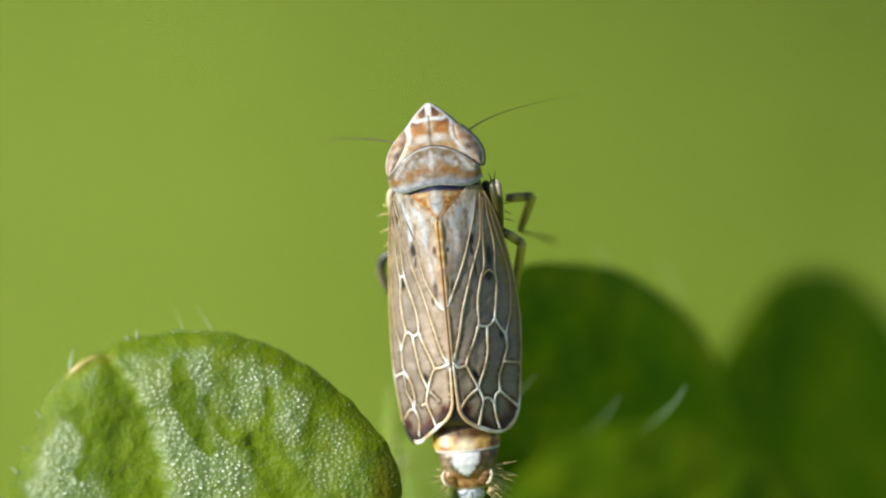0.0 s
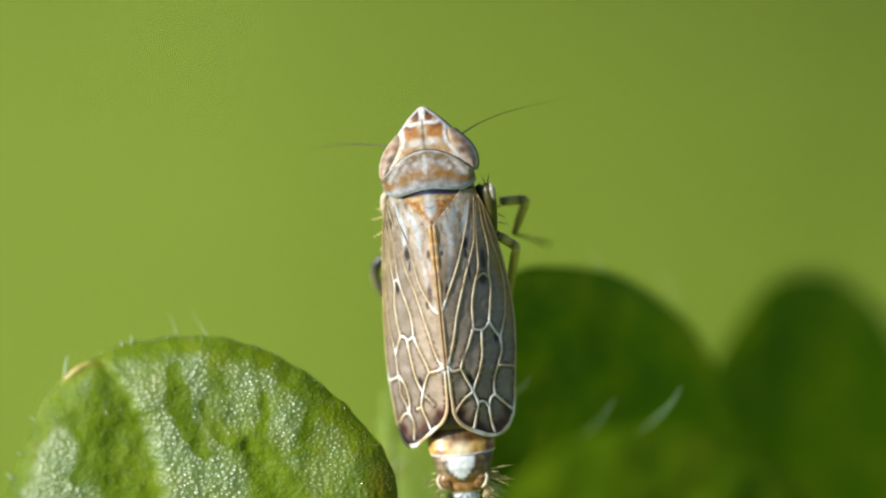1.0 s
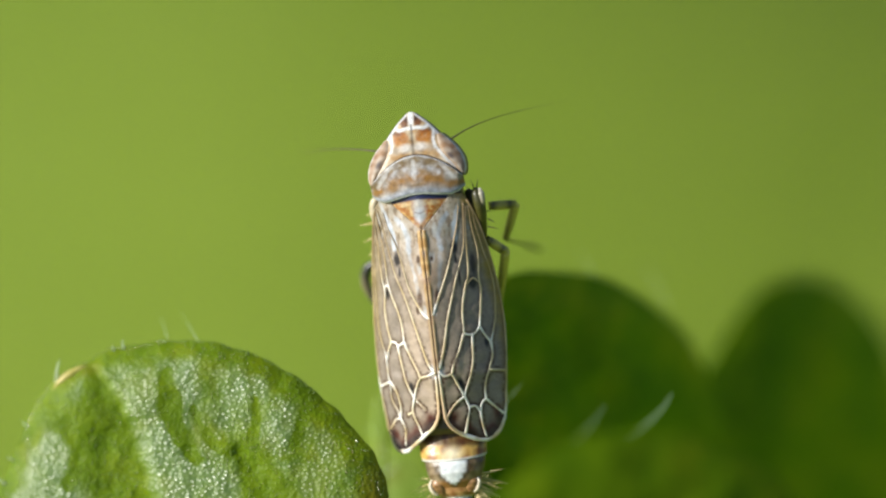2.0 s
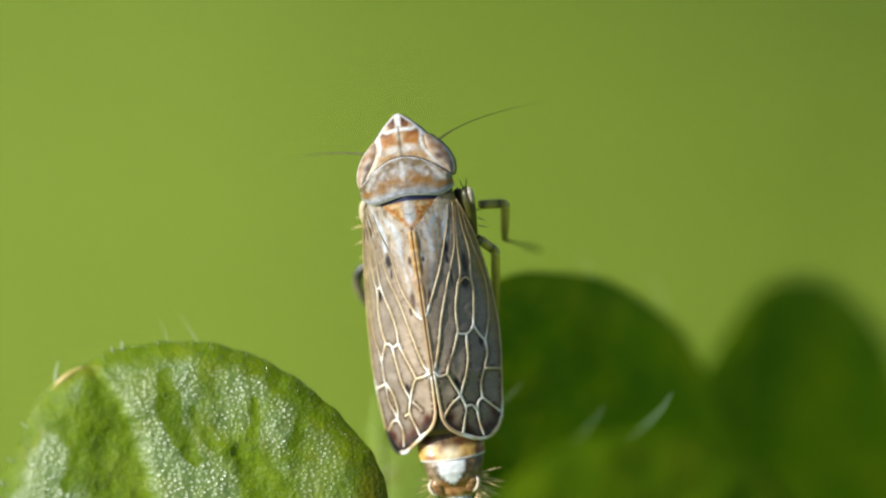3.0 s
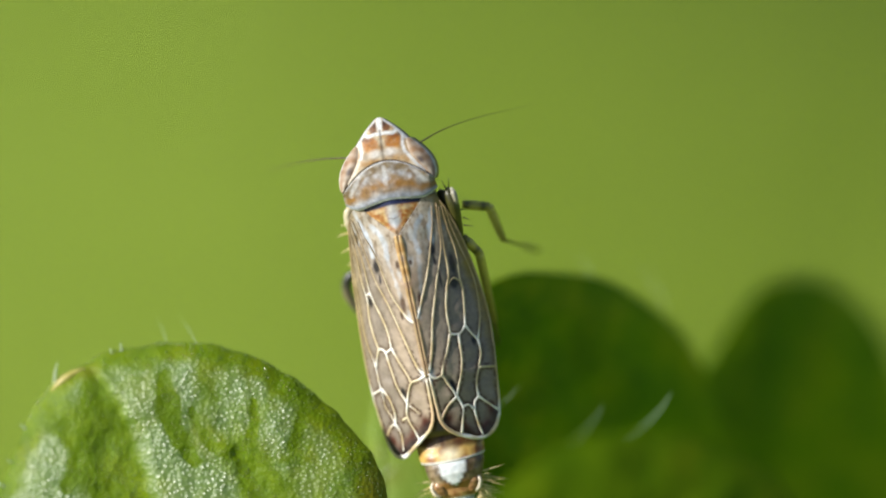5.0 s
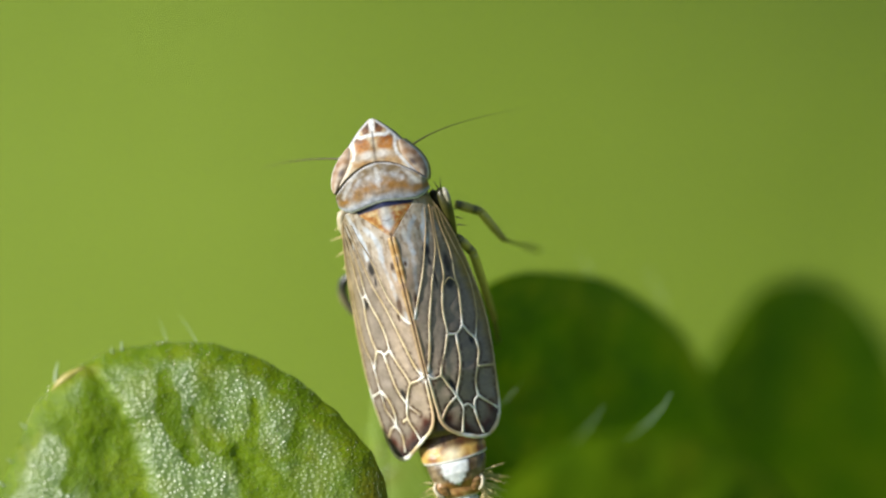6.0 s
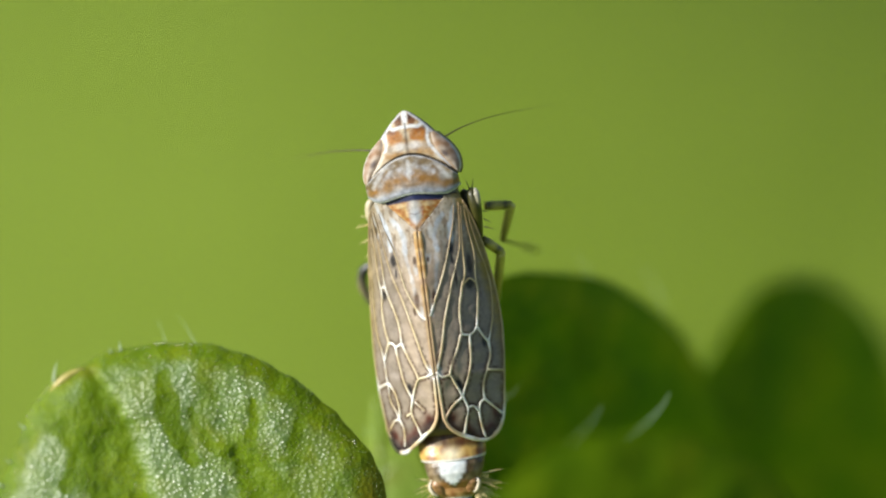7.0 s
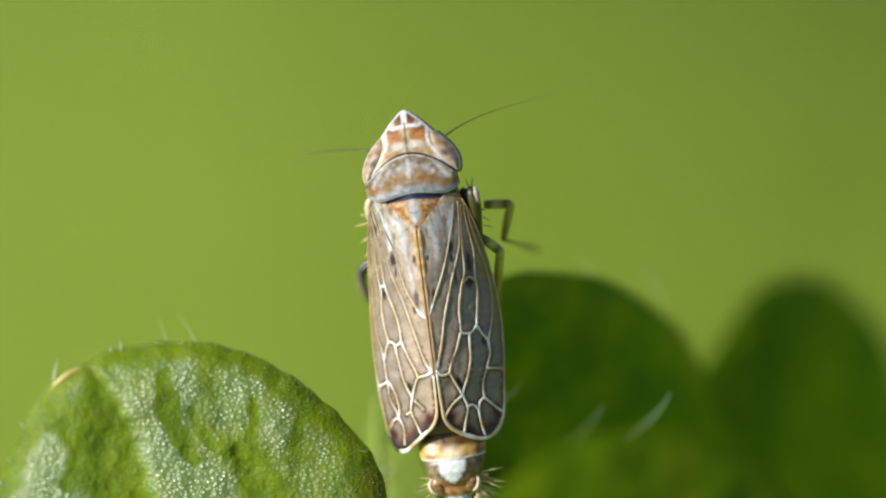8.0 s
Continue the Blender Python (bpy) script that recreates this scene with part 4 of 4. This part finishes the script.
part("tergite", loft("tergite", rows_between(((556, 2, -88, 58, 28), (580, 2, -86, 61, 32), (606, 3, -82, 60, 34), (617, 4, -80, 58, 34), (619, 4, -80, 52, 29)), 26), 48, seg_first, 7), M_TAIL, bug, "tan segment with a white hind rim")
part("tergite", loft("tergite", rows_between(((612, 5, -78, 55, 28), (630, 5, -76, 54, 30), (645, 4, -74, 50, 28), (662, 4, -76, 43, 24), (672, 5, -78, 34, 16)), 34), 48, seg_second), M_TAIL, bug, "brown segment with a chalk-white patch")
part("pygofer", loft("pygofer", rows_between(((656, 2, -82, 42, 20), (668, 2, -82, 42, 22), (680, 2, -84, 36, 20), (688, 3, -86, 27, 16), (690, 3, -86, 22, 12)), 26), 40, seg_third), M_TAIL, bug, "orange-brown end segment")
part("anal_tube", loft("anal_tube", rows_between(((684, 3, -84, 20, 12), (694, 3, -86, 24, 13), (704, 4, -88, 22, 12), (712, 4, -90, 12, 7)), 16), 30,
                      lambda a, b, z: blend(rgb(96, 116, 150), rgb(232, 236, 238), 0.55 + 1.6 * wob(a, b, 6, 2))), M_TAIL, bug, "blue-grey tip")
for side in (1, -1):
    part("lobe", loft("lobe", rows_between(((650, side * 30 + 3, -66, 4, 5), (655, side * 31 + 3, -68, 10, 9), (664, side * 31 + 3, -68, 13, 11), (674, side * 28 + 3, -70, 11, 9), (681, side * 25 + 3, -69, 4, 5)), 18), 24,
                      lambda a, b, z: blend(rgb(176, 138, 92), rgb(118, 82, 50), 0.45 + 1.2 * wob(a, b, 7, 4))), M_TAIL, bug, "tan side lobe")
    arc = smooth_line([(653, side * 40, -66), (664, side * 44, -64), (676, side * 40, -66), (682, side * 32, -68)], 5)
    part("lobe", tube("lobe", [Vector((p.y + 2, 300 - p.x, p.z)) for p in arc], (2, 3.6, 3.6, 2), 8, lambda t: rgb(232, 218, 194)), M_TAIL, bug, "pale curved flap")
rng = random.Random(5)
for side, count in ((1, 26), (-1, 14)):
    for k in range(count):
        a = 652 + 46 * k / count
        part("bristle", spine("bristle", (side * (42 - 0.35 * max(0, a - 672)), 300 - a, -78 + rng.uniform(-6, 8)),
                              (side * (1.0 - 0.3 * k / count), 0.05 - 0.9 * k / count + rng.uniform(-0.25, 0.25), rng.uniform(-0.5, 0.3)),
                              rng.uniform(24, 56 if side > 0 else 40), 0.8, (0, -4, 0)), M_BRISTLE, bug)


# legs and antennae
def leg_paint(t):
    col = blend(rgb(200, 186, 86), rgb(170, 160, 66), t)
    return blend(col, rgb(46, 44, 26), 0.85 * (gauss(t - 0.12, 0.10) + gauss(t - 0.75, 0.12)))


def dark_paint(t):
    return blend(rgb(110, 102, 56), rgb(62, 58, 34), t)


def segment(name, length, radii, paint, parent, label=""):
    """A leg segment from its own origin along x."""
    line = [Vector((length * i / 13, 0, 0)) for i in range(14)]
    return part(name, tube(name, line, radii, 12, paint), M_LEG, parent, label)


def bug_pose(x, y, turn, roll=-9.5):
    return P @ Matrix.Translation(spot(x, y, -4)) @ pose(0, 0, 0, 0, 0, 5 + turn) @ pose(0, 0, 0, 0, roll, 0)


BUG_ROWS = [
    (0.0, -0.8, -39.9, 0.0), (0.5, -1.1, -40.3, -0.1), (1.0, -1.3, -40.1, 0.02), (1.5, -1.4, -39.9, 0.15), (1.7, -2.2, -39.9, 0.35), (2.3, -4.2, -40.0, 0.8),
    (2.8, -9.0, -40.2, 1.5), (3.0, -15.8, -40.2, 2.6), (3.5, -15.5, -40.2, 2.6), (4.0, -15.6, -39.8, 2.52), (4.5, -18.4, -41.1, 3.15), (4.7, -24.3, -42.6, 4.2),
    (5.2, -38.0, -46.6, 7.3), (5.8, -43.8, -48.2, 8.6), (6.0, -42.1, -47.9, 8.28), (6.25, -41.4, -47.8, 8.0), (6.5, -39.1, -47.3, 7.43), (6.75, -21.5, -43.4, 4.35), (7.0, -4.4, -39.2, 1.3),
    (7.25, 1.6, -37.2, 0.3), (7.5, 4.5, -36.0, -0.38), (7.75, -1.5, -37.0, 0.55), (8.0, -6.4, -38.0, 1.45)]
# turn of the head on the neck, and how far it reaches forward
HEAD_ROWS = ((0.0, 0.0, 0.0), (1.0, -0.3, 0.0), (1.7, -0.8, 0.0), (3.0, -1.1, -0.5), (4.0, -0.8, 0.0), (4.5, -1.4, -0.5), (4.7, -2.4, 0.0), (5.2, -5.4, 1.0), (5.8, -7.1, 2.0),
             (6.0, -7.0, 2.0), (6.5, -6.4, 0.8), (6.75, -3.2, 2.6), (7.0, -0.5, 4.4), (7.5, 1.0, 6.0), (8.0, -0.4, 3.0))

part("coxa", tube("coxa", smooth_line([(80, 150, -52), (88, 140, -46), (93, 118, -50), (92, 90, -60), (86, 60, -76)], 6), (6, 11, 12, 10, 6), 12,
                  lambda t: blend(rgb(64, 60, 26), rgb(112, 100, 48), t)), M_LEG, bug, "dark olive leg base")
thigh = part("femur", tube("femur", smooth_line([(98, 152, -34), (102, 141, -27), (104, 116, -32), (100, 84, -56), (94, 54, -92)], 6), (5, 10.5, 11, 9.5, 8, 5), 14,
                           lambda t: blend(rgb(46, 48, 20), rgb(92, 86, 40), t)), M_LEG, bug, "olive thigh with a pale patch")
part("patch", tube("patch", smooth_line([(107, 152, -26), (110, 143, -20), (111, 130, -22), (109, 117, -28)], 5), (3, 5.6, 5.0, 2), 10, lambda t: blend(rgb(186, 182, 166), rgb(120, 112, 76), t)), M_LEG, thigh, "cream patch")
for root, way, length in (((97, 154, -28), (-0.3, 1, 0.1), 17), ((102, 154, -26), (0.25, 1, 0.1), 19), ((93, 148, -30), (-0.7, 0.7, 0), 12), ((114, 98, -38), (0.8, -0.5, 0), 16),
                          ((112, 84, -44), (1, -0.35, 0), 20), ((114, 112, -36), (0.8, -0.2, 0), 9), ((108, 68, -52), (0.6, -0.7, 0), 12)):
    part("spine", spine("spine", root, way, length, 1.2), M_SPINE, thigh)
part("femur", tube("femur", smooth_line([(-76, 154, -66), (-89, 148, -64), (-93, 126, -70), (-86, 96, -80)], 6), (5, 8, 8, 5), 12, lambda t: rgb(196, 184, 156)), M_LEG, bug, "pale thigh")
part("femur", tube("femur", smooth_line([(-112, 42, -150), (-132, 30, -158), (-138, 4, -164), (-124, -34, -170)], 6), (6, 9, 9, 6), 12, lambda t: blend(rgb(44, 48, 44), rgb(120, 112, 84), gauss(t - 0.7, 0.2))), M_LEG, bug, "dark thigh")
for y, length in ((126, 12), (112, 24), (88, 22), (66, 18), (46, 14)):
    part("spine", spine("spine", (-92, y, -82), (-1, -0.1 - (112 - y) * 0.01, 0), length + 8, 1.6), M_BRISTLE, bug)

LEGS = []
for name, root, foot, upper_len, lower_len, bend, toe in (
        ("fore", (108, 120, -104), (137, 33, -132), 48.5, 72, (1.0, 0.6, 0.0), (200, 14, -400)),
        ("middle", (105, 61, -62), (120, -112, -150), 43, 150, (1.0, 0.3, 0.0), (126, -150, -200))):
    f = segment("femur", upper_len, (7.5, 9, 8.5, 8), leg_paint, bug, "olive thigh with dark bands")
    s = segment("tibia", lower_len, (8.0, 8.2, 7.2, 5.6), lambda t: blend(rgb(206, 196, 84), rgb(140, 130, 60), t), bug, "olive shank")
    if name == "fore":
        tip = segment("tarsus", (Vector(toe) - Vector(foot)).length, (3.6, 2.6, 2.6, 4.6, 3.6), dark_paint, bug, "dark foot")
    else:
        tip = segment("tarsus", (Vector(toe) - Vector(foot)).length, (4, 3.4, 3.4), dark_paint, bug, "dark foot")
    LEGS.append((root, foot, upper_len, lower_len, bend, toe, f, s, tip))


def aim(a, b):
    """A pose at a whose x axis points to b (units)."""
    x = (b - a).normalized()
    return Matrix.Translation(a * U) @ x.to_track_quat("X", "Z").to_matrix().to_4x4()


# the other foreleg, folded under the body but for one quick kick: joints folded and stretched out
FOLDED = ((-78, 120, -112), (-62, 112, -158), (-58, -2, -206), (-56, -72, -226))
KICKED = ((-78, 120, -112), (-130, 139, -130), (-226, 90, -200), (-288, 98, -250))
KICK_LEG = []
for name, k, radii, paint, label in (("femur", 0, (6, 8, 8, 7), leg_paint, "olive thigh with dark bands"), ("tibia", 1, (7.0, 7.4, 6.6, 5.0), lambda t: blend(rgb(160, 148, 118), rgb(120, 110, 74), t), "pale olive shank"),
                                     ("tarsus", 2, (4.4, 3.6, 3.8, 3.0), dark_paint, "dark foot")):
    KICK_LEG.append(segment(name, (Vector(KICKED[k + 1]) - Vector(KICKED[k])).length, radii, paint, bug, label))


def kick_pose(share):
    """The joints of the kicking leg, its segments turned that share of the way from folded to stretched."""
    at, out = Vector(FOLDED[0]), []
    for k in range(3):
        a, b = Vector(FOLDED[k + 1]) - Vector(FOLDED[k]), Vector(KICKED[k + 1]) - Vector(KICKED[k])
        way = a.normalized().lerp(b.normalized(), share).normalized()
        out.append(aim(at, at + way))
        at = at + way * b.length
    return out


def antenna(line, radii):
    return part("antenna", tube("antenna", smooth_line(line, 10), radii, 6), M_ANTENNA, head, "thin dark antenna")


ANT_RIGHT = antenna([(-14, -8, 2), (0, 0, 0), (24, 13, -6), (60, 27, -24), (105, 39, -60), (150, 48, -110), (180, 54, -150)], (2.2, 1.8, 1.2, 0.8, 0.5, 0.3, 0.2))
ANT_LEFT = antenna([(12, -2, 4), (0, 0, 0), (-40, 3, -26), (-85, 3, -60), (-125, 0, -100), (-170, -6, -150)], (2.0, 1.7, 1.4, 1.1, 0.8, 0.3))


def motions():
    walk(bug, [(t, bug_pose(x, y, r)) for t, x, y, r in BUG_ROWS])
    for root, foot, up_len, low_len, bend, toe, thigh, shank, tip in LEGS:
        rows = ([], [], [])
        for t, x, y, r in BUG_ROWS:
            back = bug_pose(x, y, r).inverted() @ P
            s = Vector(root)
            f, e = (back @ spot(*foot)) / U, (back @ spot(*toe)) / U
            d = f - s
            far = min(d.length, (up_len + low_len) * 0.985)
            along = (up_len ** 2 - low_len ** 2 + far ** 2) / (2 * far)
            out = Vector(bend) - d.normalized() * Vector(bend).dot(d.normalized())
            knee = s + d.normalized() * along + out.normalized() * math.sqrt(max(up_len ** 2 - along ** 2, 0))
            end = knee + (f - knee).normalized() * low_len
            rows[0].append((t, aim(s, knee)))
            rows[1].append((t, aim(knee, end)))
            rows[2].append((t, aim(end, e)))
        for ob, keys in zip((thigh, shank, tip), rows):
            walk(ob, keys)
    kick = [(t, kick_pose(share)) for t, share in ((0.0, 0.0), (2.8, 0.0), (2.8334, 0.5), (2.8667, 0.9), (2.9, 1.0), (2.9334, 0.85), (2.9667, 0.4), (3.0, 0.0), (8.0, 0.0))]
    for k, ob in enumerate(KICK_LEG):
        walk(ob, [(t, poses[k]) for t, poses in kick])

    def nod(share, neck):
        at = Matrix.Translation(body(neck, 0, 0))
        return lambda turn, reach: at @ pose(0, reach * share * U, 0, 0, 0, turn * share) @ at.inverted()

    for ob, share, neck in ((head, 1.0, 118), (pronotum, 0.45, 165)):
        move = nod(share, neck)
        walk(ob, [(t, move(turn + 3.0 / (share + (1 - share) * 0.3), reach)) for t, turn, reach in HEAD_ROWS])
    right, left = Vector((73, 246, -34)) * U, Vector((-72, 240, -36)) * U
    walk(ANT_RIGHT, [(t, Matrix.Translation(right) @ pose(0, 0, 0, 0, 0, g)) for t, g in
                     ((0, -6), (1.5, -5), (3, -6), (4.5, -8), (6, -8), (7, -9), (8, -4))])
    walk(ANT_LEFT, [(t, Matrix.Translation(left) @ pose(0, 0, 0, 0, 0, g)) for t, g in
                    ((0, -10), (0.5, -8), (1.5, -8), (3, -7), (4.5, -3), (6, -4), (7, -5), (8, -6))])


# hairs on the leaves
def edge_of(degrees, r=0.985):
    return tuple(leaf_place(*FRONT, r, radians(degrees)))


for parent, rows in ((leaf_front, ((edge_of(132), (-0.05, 1, 0.2), 44, 3.0, (8, -4, 0)), (edge_of(109), (-0.1, 1, 0), 18, 2.0, (0, 0, 0)), (edge_of(112), (-0.3, 1, 0), 11, 1.4, (0, 0, 0)),
                                   (edge_of(150), (-0.8, 0.7, 0.1), 16, 1.8, (0, 0, 0)), (edge_of(163), (-0.9, 0.5, 0.1), 14, 1.8, (0, 0, 0)), (edge_of(172), (-0.9, 0.6, 0), 18, 2.2, (0, 4, 0)),
                                   (edge_of(95, 0.998), (-0.35, 1, -2.2), 110, 0.6, (-3, 0, 0)), (edge_of(86, 0.998), (-0.6, 1, -2.0), 120, 0.6, (-4, 0, 0)))),
                     (leaf_hind, (((132, -262, -230), (0.8, 0.8, 0.2), 56, 0.45, (0, 4, 0)), ((286, -190, -480), (0.6, 1, 0), 44, 1.8, (0, 4, 0)),
                                  ((436, -100, -560), (-0.4, 1, 0), 90, 1.0, (-8, 0, 0)), ((300, -40, -480), (-0.4, 1, 0), 56, 0.8, (-8, 0, 0))))):
    for root, way, length, radius, bend in rows:
        part("hair", spine("hair", root, way, length, radius, bend), M_HAIR, parent, "", None)

for line, radii in (([(336, -314, 420), (374, -296, 320), (410, -264, 220), (428, -237, 150)], (0.5, 1.3, 1.8, 1.4, 0.3)), ([(250, -318, 480), (278, -296, 370), (296, -276, 270), (310, -256, 200)], (0.4, 0.8, 0.9, 0.7, 0.2))):
    part("hair", tube("hair", smooth_line(line, 6), radii, 7), M_HAIR, leaf_low)

motions()
